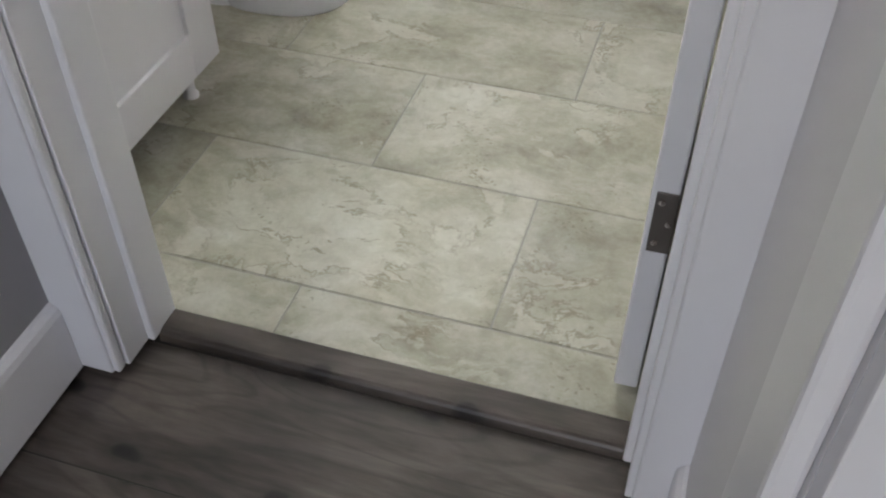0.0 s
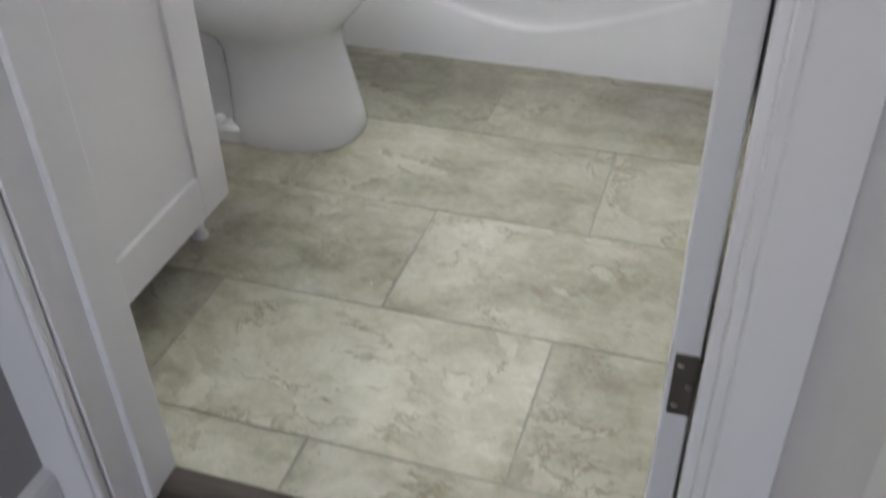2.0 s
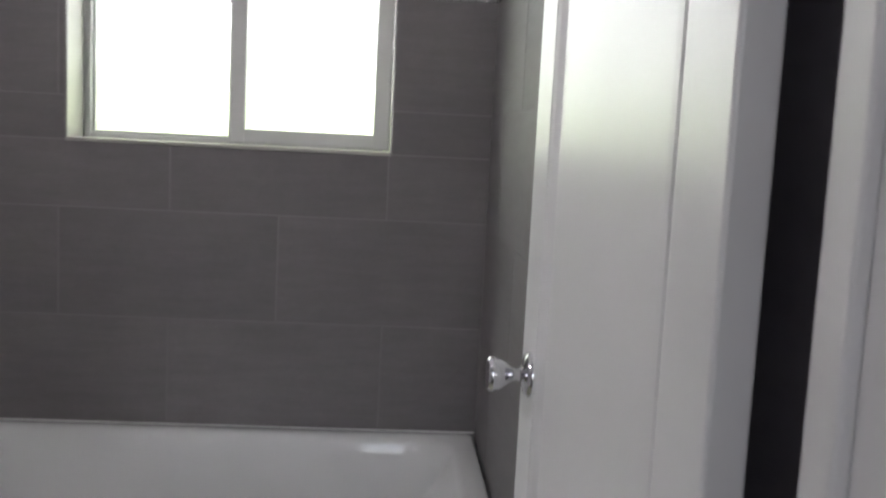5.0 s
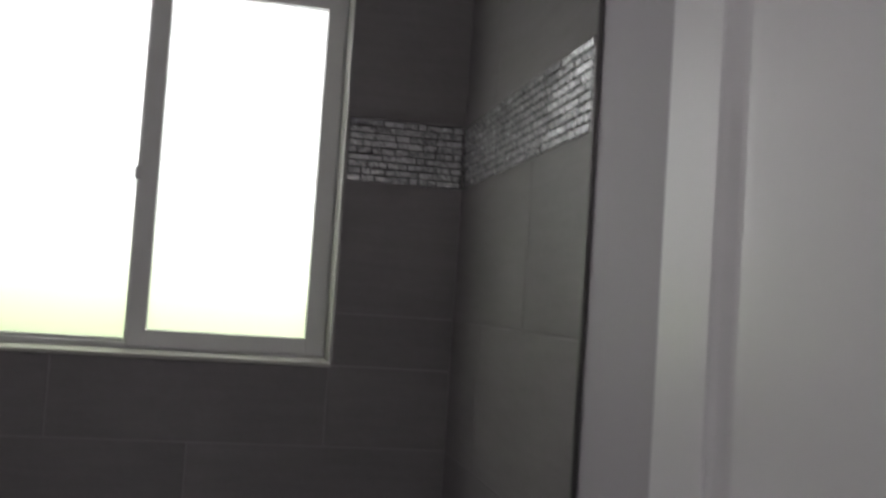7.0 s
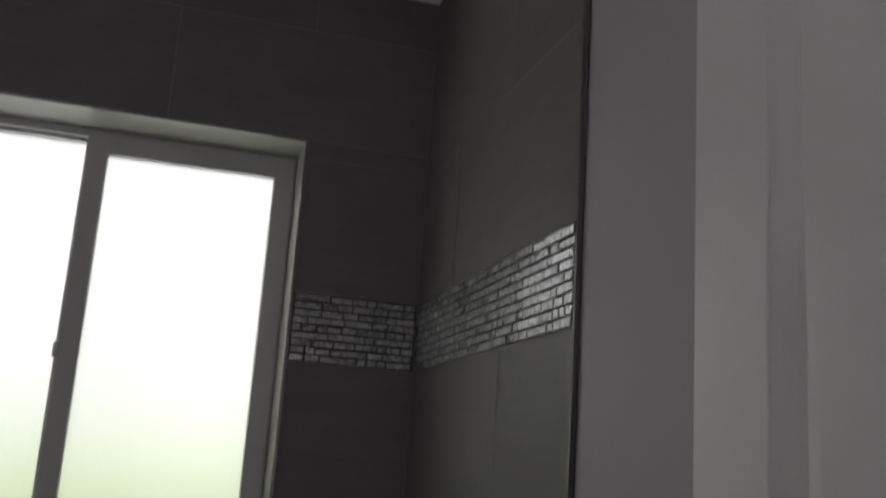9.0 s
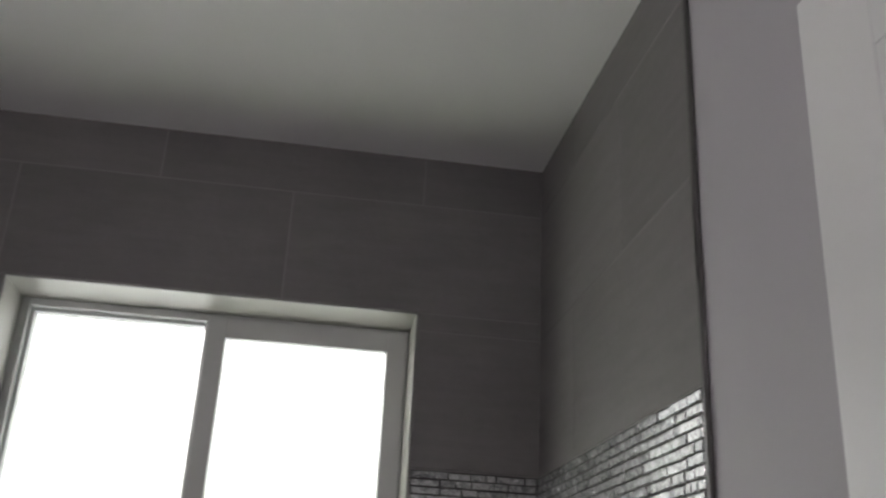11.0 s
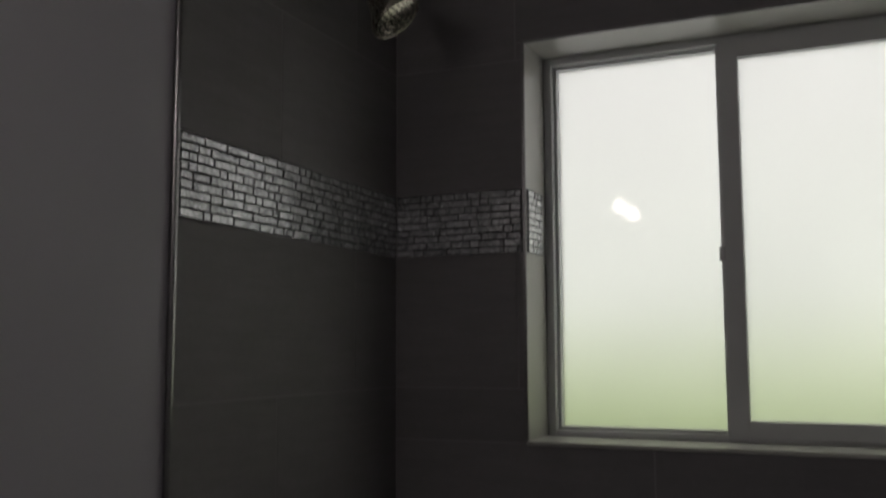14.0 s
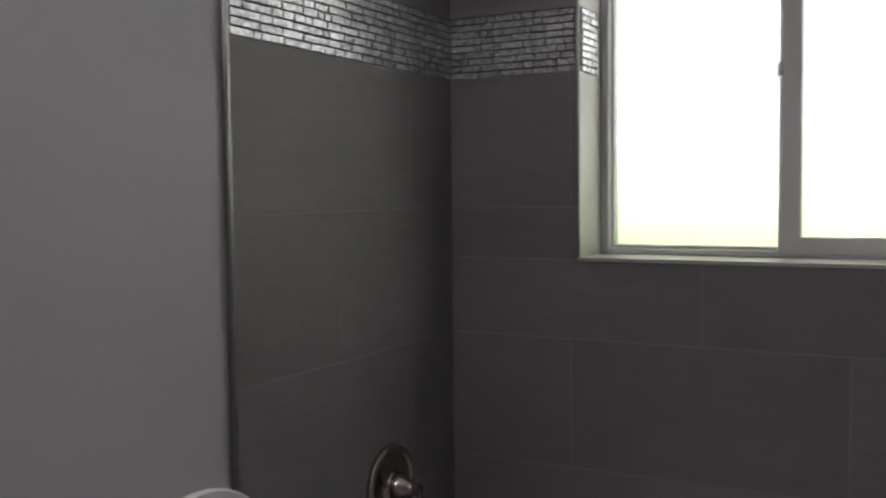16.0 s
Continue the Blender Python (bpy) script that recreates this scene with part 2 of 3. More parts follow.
def quartz():
    m, nt, b = mat("speckled_quartz", (0.6, 0.58, 0.55), 0.2)
    v = coords(nt)
    n1, n2 = noise_tex(nt, v, 22, 6, 0.7, 0.8), noise_tex(nt, v, 130, 4, 0.7)
    c = ramp(nt, n1, [(0.32, (0.40, 0.37, 0.34)), (0.5, (0.66, 0.64, 0.61)), (0.7, (0.78, 0.77, 0.75))])
    nt.links.new(mixc(nt, 0.3, c, ramp(nt, n2, [(0.35, (0.35, 0.32, 0.29)), (0.6, (0.8, 0.79, 0.77))])), b.inputs["Base Color"])
    return m


QUARTZ = quartz()


def frosted():
    m, nt, b = mat("frosted_glass", (0.74, 0.75, 0.74), 0.9)
    b.inputs["Transmission Weight"].default_value = 1.0
    b.inputs["IOR"].default_value = 1.45
    b.inputs["Coat Weight"].default_value = 0.4
    b.inputs["Coat Roughness"].default_value = 0.02
    return m


FROSTED = frosted()


def glow(name, color, strength):
    m, nt, b = mat(name, color, 0.6)
    b.inputs["Emission Color"].default_value = (*color, 1)
    b.inputs["Emission Strength"].default_value = strength
    return m


def outside():
    m = bpy.data.materials.new("overcast_daylight_over_lawn")
    m.use_nodes = True
    nt = m.node_tree
    nt.nodes.clear()
    out, em = nt.nodes.new("ShaderNodeOutputMaterial"), nt.nodes.new("ShaderNodeEmission")
    geo, sep = nt.nodes.new("ShaderNodeNewGeometry"), nt.nodes.new("ShaderNodeSeparateXYZ")
    nt.links.new(geo.outputs["Position"], sep.inputs[0])
    rng = nd(nt, "MapRange", From_Min=0.75, From_Max=2.6)
    nt.links.new(sep.outputs["Z"], rng.inputs["Value"])
    c = ramp(nt, rng.outputs[0], [(0.0, (0.22, 0.31, 0.11)), (0.23, (0.38, 0.48, 0.22)), (0.32, (0.70, 0.78, 0.55)), (0.42, (0.94, 0.97, 0.90)), (0.72, (1.0, 1.0, 0.98))])
    patchy = ramp(nt, noise_tex(nt, coords(nt), 3.0, 3), [(0.3, 0.9), (0.7, 1.05)])
    nt.links.new(mixc(nt, 1.0, c, patchy, "MULTIPLY"), em.inputs["Color"])
    em.inputs["Strength"].default_value = GLOW
    nt.links.new(em.outputs[0], out.inputs["Surface"])
    return m


OUTSIDE = outside()
LAMP_GLASS = glow("lit_frosted_bulb", (1.0, 0.95, 0.90), VANITY_LAMP)
RUBBER = mat("dark_gap", (0.02, 0.02, 0.02), 0.7)[0]
WATER_M, wnt, wb = mat("still_water", (0.9, 0.95, 0.95), 0.02)
wb.inputs["Transmission Weight"].default_value = 1.0
wb.inputs["IOR"].default_value = 1.33
SILL_STONE = painted("pale_sill_stone", (0.42, 0.41, 0.39), 0.35, 0.1, 0.1)
CAULK = painted("white_caulk", (0.7, 0.7, 0.7), 0.5, 0.05, 0.1)

# ---- mesh helpers ----
BASE = {}


def thing(name, base, label, category, group="", m=None):
    e = new(name)
    e.empty_display_size = 0.05
    if m is None:
        e.location = base
        BASE[e.name] = Vector(base)
    else:
        e.matrix_world = m
        BASE[e.name] = Vector((0, 0, 0))
    return tagged(e, label, category, group)


def part(name, bm, material, parent=None, label="", smooth=False):
    if parent is not None:
        b = BASE.get(parent.name, Vector((0, 0, 0)))
        bmesh.ops.translate(bm, verts=bm.verts, vec=-b)
    bmesh.ops.recalc_face_normals(bm, faces=bm.faces)
    me = bpy.data.meshes.new(name)
    bm.to_mesh(me)
    bm.free()
    if smooth:
        me.polygons.foreach_set("use_smooth", [True] * len(me.polygons))
        me.set_sharp_from_angle(angle=radians(40))
    me.materials.append(material)
    ob = new(name, me)
    if parent is not None:
        ob.parent = parent
        BASE[ob.name] = b
    if label:
        ob["label"] = label
    return ob


def box(x0, x1, y0, y1, z0, z1, bevel=0.0, bm=None, seg=2):
    one = bmesh.new()
    bmesh.ops.create_cube(one, size=1.0)
    for v in one.verts:
        v.co = ((x0 + x1) / 2 + v.co.x * (x1 - x0), (y0 + y1) / 2 + v.co.y * (y1 - y0), (z0 + z1) / 2 + v.co.z * (z1 - z0))
    if bevel:
        bmesh.ops.bevel(one, geom=one.edges[:], offset=bevel, segments=seg, profile=0.5, affect="EDGES")
    if bm is None:
        return one
    me = bpy.data.meshes.new("join")
    one.to_mesh(me)
    one.free()
    bm.from_mesh(me)
    bpy.data.meshes.remove(me)
    return bm


def loft(rings, cap0=True, cap1=True, bm=None, close=True):
    """Skin between rings of equal length."""
    bm = bm or bmesh.new()
    rows = [[bm.verts.new(p) for p in r] for r in rings]
    n = len(rows[0])
    for a, b in zip(rows, rows[1:]):
        for i in range(n if close else n - 1):
            j = (i + 1) % n
            bm.faces.new((a[i], a[j], b[j], b[i]))
    if cap0:
        bm.faces.new(rows[0][::-1])
    if cap1:
        bm.faces.new(rows[-1])
    return bm


def egg(front, rear, y, hw, z, n=40, blunt=2.2):
    """An egg-shaped ring: a round nose towards +x, a flatter tail."""
    cx = rear + (front - rear) * 0.45
    pts = []
    for i in range(n):
        a = 2 * math.pi * i / n
        c, s = math.cos(a), math.sin(a)
        e = 2.0 / (blunt if c > 0 else 2.8)
        px = abs(c) ** e * (front - cx if c > 0 else rear - cx) * (1 if c > 0 else 1)
        py = math.copysign(abs(s) ** (2.0 / blunt), s) * hw
        pts.append((cx + px, y + py, z))
    return pts


def rrect(x0, x1, y0, y1, r, z, k=6):
    pts = []
    for cx, cy, a0 in ((x1 - r, y1 - r, 0), (x0 + r, y1 - r, 90), (x0 + r, y0 + r, 180), (x1 - r, y0 + r, 270)):
        for i in range(k + 1):
            a = radians(a0 + 90 * i / k)
            pts.append((cx + r * math.cos(a), cy + r * math.sin(a), z))
    return pts


def lathe(profile, m, n=28, bm=None):
    """Turns (radius, height) pairs round the z axis of m."""
    rings = [[m @ Vector((r * math.cos(2 * math.pi * i / n), r * math.sin(2 * math.pi * i / n), h)) for i in range(n)] for r, h in profile]
    return loft(rings, True, True, bm)


def tube(path, r, n=14, bm=None):
    """A round bar along the points of path; r a number or one radius a point."""
    path = [Vector(p) for p in path]
    rings = []
    side = Vector((0.13, 0.97, 0.21))
    for i, p in enumerate(path):
        d = (path[min(i + 1, len(path) - 1)] - path[max(i - 1, 0)]).normalized()
        u = d.cross(side).normalized()
        w = d.cross(u)
        ri = r[i] if isinstance(r, (list, tuple)) else r
        rings.append([p + (u * math.cos(2 * math.pi * k / n) + w * math.sin(2 * math.pi * k / n)) * ri for k in range(n)])
    return loft(rings, True, True, bm)


def structure(name, bm, material, label, category, smooth=False):
    return tagged(part(name, bm, material, None, "", smooth), label, category, "", "structure")


# ---- shell of the bathroom ----
bm = bmesh.new()
x0, x1, z0, z1 = WIN
box(-0.13, x0, 0.0007, 0.17, 0, CEIL, bm=bm)
box(x1, WX + 0.13, 0.0007, 0.17, 0, CEIL, bm=bm)
box(x0, x1, 0.0007, 0.17, 0, z0, bm=bm)
box(x0, x1, 0.0007, 0.17, z1, CEIL, bm=bm)
wall_back = structure("wall_north", bm, GROUT, "grey tiled shower wall with a window opening", "wall")

wall_left = structure("wall_west", box(-0.13, -0.010, DOOR_Y0, 0.003, 0, CEIL), WALL_PAINT, "plain grey painted bathroom wall", "wall")
wall_right = structure("wall_east", box(WX + 0.006, WX + 0.13, DOOR_Y0, 0.003, 0, CEIL), WALL_PAINT, "plain grey painted bathroom wall", "wall")
back_left = structure("wall_west_tiling", box(-0.010, -0.0007, YL + 0.004, 0.0, 0.36, CEIL), GROUT, "grey tiled shower side wall with a mosaic band", "wall")
back_right = structure("wall_east_tiling", box(WX + 0.0007, WX + 0.010, YR + 0.004, 0.0, 0.36, CEIL), GROUT, "grey tiled shower side wall with a mosaic band", "wall")

bm = bmesh.new()
box(-0.13, JX0 - 0.02, DOOR_Y1, DOOR_Y0, 0, CEIL, bm=bm)
box(JX1 + 0.02, HX1 + 0.12, DOOR_Y1, -2.152, 0, CEIL, bm=bm)
box(JX0 - 0.02, JX1 + 0.02, DOOR_Y1, DOOR_Y0, 2.06, CEIL, bm=bm)
structure("wall_south", bm, WALL_PAINT, "grey painted wall round the bathroom doorway", "wall")
structure("ceiling", box(-0.13, WX + 0.13, DOOR_Y1 - 0.001, 0.17, CEIL, CEIL + 0.12), CEIL_PAINT, "plain white painted bathroom ceiling", "ceiling")

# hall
# west and end walls take the copy darkened for shade
structure("wall_hall_west", box(HX0 - 0.12, HX0, HY, DOOR_Y1, 0, CEIL), HALL_SHADE_PAINT, "plain grey hall wall with shade put into its paint tone", "wall")
bm = bmesh.new()
box(HX1, HX1 + 0.12, -2.68, DOOR_Y1, 0, CEIL, bm=bm)
box(HX1, HX1 + 0.12, HY, -3.46, 0, CEIL, bm=bm)
box(HX1, HX1 + 0.12, -3.46, -2.68, 2.05, CEIL, bm=bm)
# east wall takes the copy lightened for the light on it
structure("wall_hall_east", bm, HALL_LIT_PAINT, "plain grey hall wall beside a door, light put into its paint tone", "wall")
bm = bmesh.new()
box(HX0 - 0.12, HX0 + 0.06, HY - 0.12, HY, 0, CEIL, bm=bm)
box(HX1 - 0.16, HX1 + 0.12, HY - 0.12, HY, 0, CEIL, bm=bm)
box(HX0 + 0.06, HX1 - 0.16, HY - 0.12, HY, 0, 0.5, bm=bm)
box(HX0 + 0.06, HX1 - 0.16, HY - 0.12, HY, 2.2, CEIL, bm=bm)
structure("wall_hall_south", bm, HALL_SHADE_PAINT, "plain hall end wall in the shaded paint tone, with a window opening", "wall")
structure("ceiling_hall", box(HX0 - 0.12, HX1 + 0.12, HY - 0.12, DOOR_Y1 - 0.002, CEIL, CEIL + 0.12), CEIL_PAINT, "plain white hall ceiling", "ceiling")
lamp = bpy.data.lights.new("hall_daylight", "AREA")
lamp.shape, lamp.size, lamp.size_y, lamp.energy, lamp.color = "RECTANGLE", 0.62, 1.68, HALL_DAY, (0.94, 0.95, 1.0)
lamp_ob = new("hall_daylight", lamp)
lamp_ob.matrix_world = look((1.078, HY - 0.06, 1.35), (1.078, 0, 1.35))

# floors
floor = structure("floor", box(-0.13, WX + 0.13, -2.150, 0.17, -0.06, -0.0016), FLOOR_GROUT, "beige stone-look tiled bathroom floor", "floor")
HALL_BED = painted("dark_plank_joint", (0.03, 0.026, 0.022), 0.7)
hall_floor = structure("floor_hall", box(HX0 - 0.12, HX1 + 0.12, HY, -2.145, -0.06, -0.0125), HALL_BED, "dark brown wooden plank hall floor", "floor")
structure("ground", box(-30, 30, 0.3, 60, -0.5, -0.4), painted("lawn_green", (0.07, 0.12, 0.03), 0.9, 0.3, 0.5), "green lawn outside the window", "lawn")
structure("backdrop", box(-0.25, 1.85, 0.36, 0.37, 0.75, 2.75), OUTSIDE, "bright overcast daylight with blurred green lawn", "daylight")


# ---- door frame, threshold, skirting ----
frame_1 = tagged(thing("door_frame", (JX0, DOOR_Y0, 0), "white painted door frame with stop and flat casing", "door frame"), kind="structure")
for sx, side in ((JX0, -1), (JX1, 1)):
    a, b = sorted((sx, sx + side * 0.02))
    part("jamb", box(a, b, DOOR_Y1 + 0.002, (DOOR_Y0 if side < 0 else -2.151) - 0.001, 0, 2.04, 0.0015), WHITE, frame_1)
    a, b = sorted((sx - side * 0.011, sx + side * 0.001))
    part("door_stop", box(a, b, -2.205, -2.1405 if side < 0 else -2.163, 0.0, 2.03, 0.003), WHITE, frame_1)
part("jamb", box(JX0, JX1, DOOR_Y1 + 0.002, DOOR_Y0 - 0.001, 2.04, 2.06, 0.0015), WHITE, frame_1)
part("door_stop", box(JX0, JX1, -2.205, -2.160, 2.029, 2.041, 0.003), WHITE, frame_1)


def casing(x_in, side, w):
    """A casing leg: an inner bead, a groove and a flat outer board."""
    bm = bmesh.new()
    a, b = sorted((x_in + side * 0.004, x_in + side * 0.016))
    box(a, b, DOOR_Y1 - 0.016, DOOR_Y1, 0.0, 2.10, 0.004, bm)
    a, b = sorted((x_in + side * 0.014, x_in + side * w))
    box(a, b, DOOR_Y1 - 0.020, DOOR_Y1, 0.0, 2.105, 0.003, bm)
    return bm


part("casing", casing(JX0, -1, JX0 - HX0 + 0.006), WHITE, frame_1)
part("casing", box(JX1 + 0.009, HX1 + 0.005, DOOR_Y1 - 0.020, DOOR_Y1, 0.0, 2.105, 0.004, seg=3), WHITE, frame_1)
part("casing", box(HX0 + 0.002, HX1 - 0.002, DOOR_Y1 - 0.019, DOOR_Y1, 2.046, 2.12, 0.003), WHITE, frame_1)

bm = loft([[(x, -2.141, -0.003), (x, -2.141, 0.004), (x, -2.144, 0.0062), (x, -2.178, 0.0062), (x, -2.184, 0.0054), (x, -2.188, 0.0034), (x, -2.191, 0.0), (x, -2.1925, -0.005), (x, -2.1935, -0.0125)] for x in (JX0 + 0.011, JX1 - 0.011)])
structure("threshold", bm, STRIP, "dark wooden reducer strip in the doorway", "threshold")


def skirting(x0, x1, y0, y1, inner):
    """A baseboard with a sloped top along y; inner: the face towards the hall."""
    wall = x0 if inner == x1 else x1
    s = 1 if inner > wall else -1
    prof = [(wall, 0.0), (inner, 0.0), (inner, 0.112), (inner - s * 0.003, 0.122), (inner - s * 0.009, 0.128), (wall, 0.130)]
    return loft([[(px, y, pz) for px, pz in prof] for y in (y0, y1)])


structure("baseboard", skirting(HX0, HX0 + 0.015, HY, DOOR_Y1 - 0.021, HX0 + 0.015), WHITE, "white painted baseboard along the hall wall", "baseboard")
structure("baseboard_short", skirting(HX1 - 0.014, HX1, -2.588, DOOR_Y1 - 0.021, HX1 - 0.014), WHITE, "short white baseboard between two door casings", "baseboard")

# closed door in the east hall wall
hd = tagged(thing("door_2", (HX1, -3.07, 0), "closed white panelled hall door in a white casing", "door"), kind="structure")
part("casing", box(HX1 - 0.017, HX1, -2.675, -2.59, 0, 2.10, 0.004), WHITE, hd)
part("casing", box(HX1 - 0.017, HX1, -3.56, -3.475, 0, 2.10, 0.004), WHITE, hd)
part("casing", box(HX1 - 0.017, HX1, -3.56, -2.59, 2.10, 2.19, 0.004), WHITE, hd)
part("jamb", box(HX1 + 0.0, HX1 + 0.118, -2.70, -2.68, 0, 2.05, 0.002), WHITE, hd)
part("jamb", box(HX1 + 0.0, HX1 + 0.118, -3.46, -3.44, 0, 2.05, 0.002), WHITE, hd)
part("leaf", box(HX1 + 0.03, HX1 + 0.065, -3.438, -2.702, 0.01, 2.045, 0.002), DOOR_WHITE, hd)


# ---- bathroom door, standing open ----
hinge, far = Vector((1.448, -2.090, 0.012)), Vector((1.4365, -1.342, 0.012))
ang = math.atan2(far.y - hinge.y, far.x - hinge.x)
LEN, THICK, TALL = (far - hinge).length, 0.033, 2.03
door = tagged(thing("door_1", hinge, "open white panelled door with a chrome knob", "door", m=Matrix.Translation(hinge) @ Matrix.Rotation(ang, 4, "Z")), kind="structure")
ST = 0.108
# local axes: x along the leaf from the hinge, -y through its thickness
part("stile", box(0, ST, -THICK, 0, 0, TALL, 0.004, seg=3), DOOR_WHITE, door)
part("stile", box(LEN - ST, LEN, -THICK, 0, 0, TALL, 0.004, seg=3), DOOR_WHITE, door)
for r0, r1 in ((0, 0.20), (TALL - 0.115, TALL)):
    part("rail", box(ST - 0.0005, LEN - ST + 0.0005, -THICK + 0.0004, -0.0004, r0, r1, 0.0), DOOR_WHITE, door)
for p0, p1 in ((0.20, TALL - 0.115),):
    rings = [[(ST - 0.0008, y, p0 - 0.0008), (LEN - ST + 0.0008, y, p0 - 0.0008), (LEN - ST + 0.0008, y, p1 + 0.0008), (ST - 0.0008, y, p1 + 0.0008)] for y in (-THICK + 0.012, -0.0015)]
    for inset, y in ((0.010, -0.004), (0.022, -0.0095), (0.030, -0.0105), (0.034, -0.0085), (0.046, -0.0078)):
        a = inset
        rings.append([(ST + a, y, p0 + a), (LEN - ST - a, y, p0 + a), (LEN - ST - a, y, p1 - a), (ST + a, y, p1 - a)])
    part("panel", loft(rings), DOOR_WHITE, door)
kz = 0.908
km = Matrix.Translation((LEN - 0.07, 0, kz)) @ Matrix.Rotation(radians(-90), 4, "X")
knob = part("knob", lathe([(0.008, 0.008), (0.010, 0.012), (0.0088, 0.020), (0.0105, 0.027), (0.0175, 0.036), (0.0225, 0.044), (0.0245, 0.052), (0.0245, 0.057), (0.022, 0.0605), (0.013, 0.062)], km), CHROME, door, "polished chrome flared knob", True)
part("rose", lathe([(0.032, 0.0), (0.032, 0.003), (0.028, 0.008), (0.014, 0.011), (0.012, 0.013)], km), CHROME, knob, "", True)
for hz in (0.262, 1.74):
    plate = part("hinge", box(-0.0022, 0.0, -0.0325, -0.0065, hz, hz + 0.092, 0.0006), HINGE, door, "dark satin metal butt hinge")
    for dz, dy in ((0.015, -0.014), (0.046, -0.026), (0.077, -0.014)):
        part("screw", lathe([(0.0042, 0), (0.0042, 0.0008), (0.002, 0.0004)], Matrix.Translation((-0.0022, dy, hz + dz)) @ Matrix.Rotation(radians(-90), 4, "Y"), 12), NICKEL, plate)
    part("knuckle", lathe([(0.006, 0), (0.0068, 0.002), (0.0068, 0.09), (0.006, 0.092)], Matrix.Translation((-0.007, -THICK - 0.006, hz)), 14), HINGE, plate, "", True)

# ---- window ----
win = tagged(thing("window_1", (0.787, 0.15, z0), "white vinyl sliding window with two frosted panes", "window"), kind="structure")
FY0, FY1 = 0.1455, 0.205
fx0, fx1, fz0, fz1 = x0 + 0.004, x1 - 0.004, z0 + 0.006, z1 - 0.004
part("frame_side", box(fx0, fx0 + 0.020, FY0, FY1, fz0, fz1, 0.002), VINYL, win)
part("frame_side", box(fx1 - 0.016, fx1, FY0, FY1, fz0, fz1, 0.002), VINYL, win)
part("frame_head", box(fx0 + 0.020, fx1 - 0.016, FY0, FY1, fz1 - 0.018, fz1, 0.002), VINYL, win)
part("frame_sill", box(fx0 + 0.020, fx1 - 0.016, FY0, FY1, fz0, fz0 + 0.014, 0.002), VINYL, win)
# fixed light: thin beads
part("bead", box(fx0 + 0.020, fx0 + 0.028, 0.165, 0.20, fz0 + 0.014, fz1 - 0.018, 0.0015), VINYL, win)
part("bead", box(fx0 + 0.028, 0.752, 0.165, 0.20, fz0 + 0.014, fz0 + 0.022, 0.0015), VINYL, win)
part("bead", box(fx0 + 0.028, 0.752, 0.165, 0.20, fz1 - 0.026, fz1 - 0.018, 0.0015), VINYL, win)
part("meeting_stile", box(0.756, 0.778, 0.15, 0.20, fz0 + 0.014, fz1 - 0.018, 0.002), VINYL, win)
pane = part("pane", box(fx0 + 0.024, 0.756, 0.186, 0.191, fz0 + 0.018, fz1 - 0.022), FROSTED, win, "frosted glass pane")
pane.visible_shadow = False
# sliding sash
sash = part("sash_stile", box(0.761, 0.806, 0.143, 0.175, fz0 + 0.004, fz1 - 0.004, 0.003), VINYL, win)
part("sash_stile", box(1.185, fx1 - 0.003, 0.143, 0.175, fz0 + 0.004, fz1 - 0.004, 0.003), VINYL, win)
part("sash_rail", box(0.804, 1.187, 0.1434, 0.175, fz0 + 0.005, fz0 + 0.046, 0.003), VINYL, win)
part("sash_rail", box(0.804, 1.187, 0.1434, 0.175, fz1 - 0.055, fz1 - 0.005, 0.003), VINYL, win)
pane = part("pane", box(0.802, 1.189, 0.158, 0.163, fz0 + 0.042, fz1 - 0.042), FROSTED, win, "frosted glass pane")
pane.visible_shadow = False
part("latch", loft([rrect(0.752, 0.765, 0.140, 0.156, 0.003, z, 3) for z in (1.604, 1.610, 1.630, 1.636)]), VINYL, win, "small sash latch", True)

# reveal lining of the opening
for nm, b in (("reveal_west", box(x0 - 0.002, x0 + 0.0035, 0.0, 0.17, z0, z1)), ("reveal_east", box(x1 - 0.0035, x1 + 0.002, 0.0, 0.17, z0, z1)),
              ("reveal_head", box(x0, x1, 0.0005, 0.17, z1 - 0.0035, z1 + 0.002)), ("reveal_sill", box(x0, x1, -0.006, 0.17, z0 - 0.004, z0 + 0.0055, 0.0015))):
    structure(nm, b, SILL_STONE, "pale stone lining of the window opening", "window reveal")
ed = tagged(thing("window_edging", (x0, 0, z0), "slim metal edging round the window opening", "tile edging"), kind="structure")
part("edge", box(x0 - 0.004, x0 + 0.004, -0.003, 0.004, z0, z1 + 0.004, 0.001), TRIM_LIGHT, ed)
part("edge", box(x1 - 0.004, x1 + 0.004, -0.003, 0.004, z0, z1 + 0.004, 0.001), TRIM_LIGHT, ed)
part("edge", box(x0 + 0.004, x1 - 0.004, -0.003, 0.004, z1 - 0.004, z1 + 0.004, 0.001), TRIM_LIGHT, ed)

# edging of the tiling
for nm, xa, s, y in (("tile_edging_west", 0.0, 1, YL), ("tile_edging_east", WX, -1, YR)):
    back = 0.010 if s > 0 else 0.006
    prof = [(-back, 0.0), (-back, -0.006), (-0.003, -0.0085), (0.0, -0.007), (0.0018, -0.004), (0.0018, 0.002), (-0.004, 0.0035)]
    bm = loft([[(xa + s * a, y + b, z) for a, b in prof] for z in (0.0, CEIL)])
    structure(nm, bm, TRIM_LIGHT if s > 0 else TRIM_METAL, "slim metal edging strip at the end of the tiling", "tile edging")

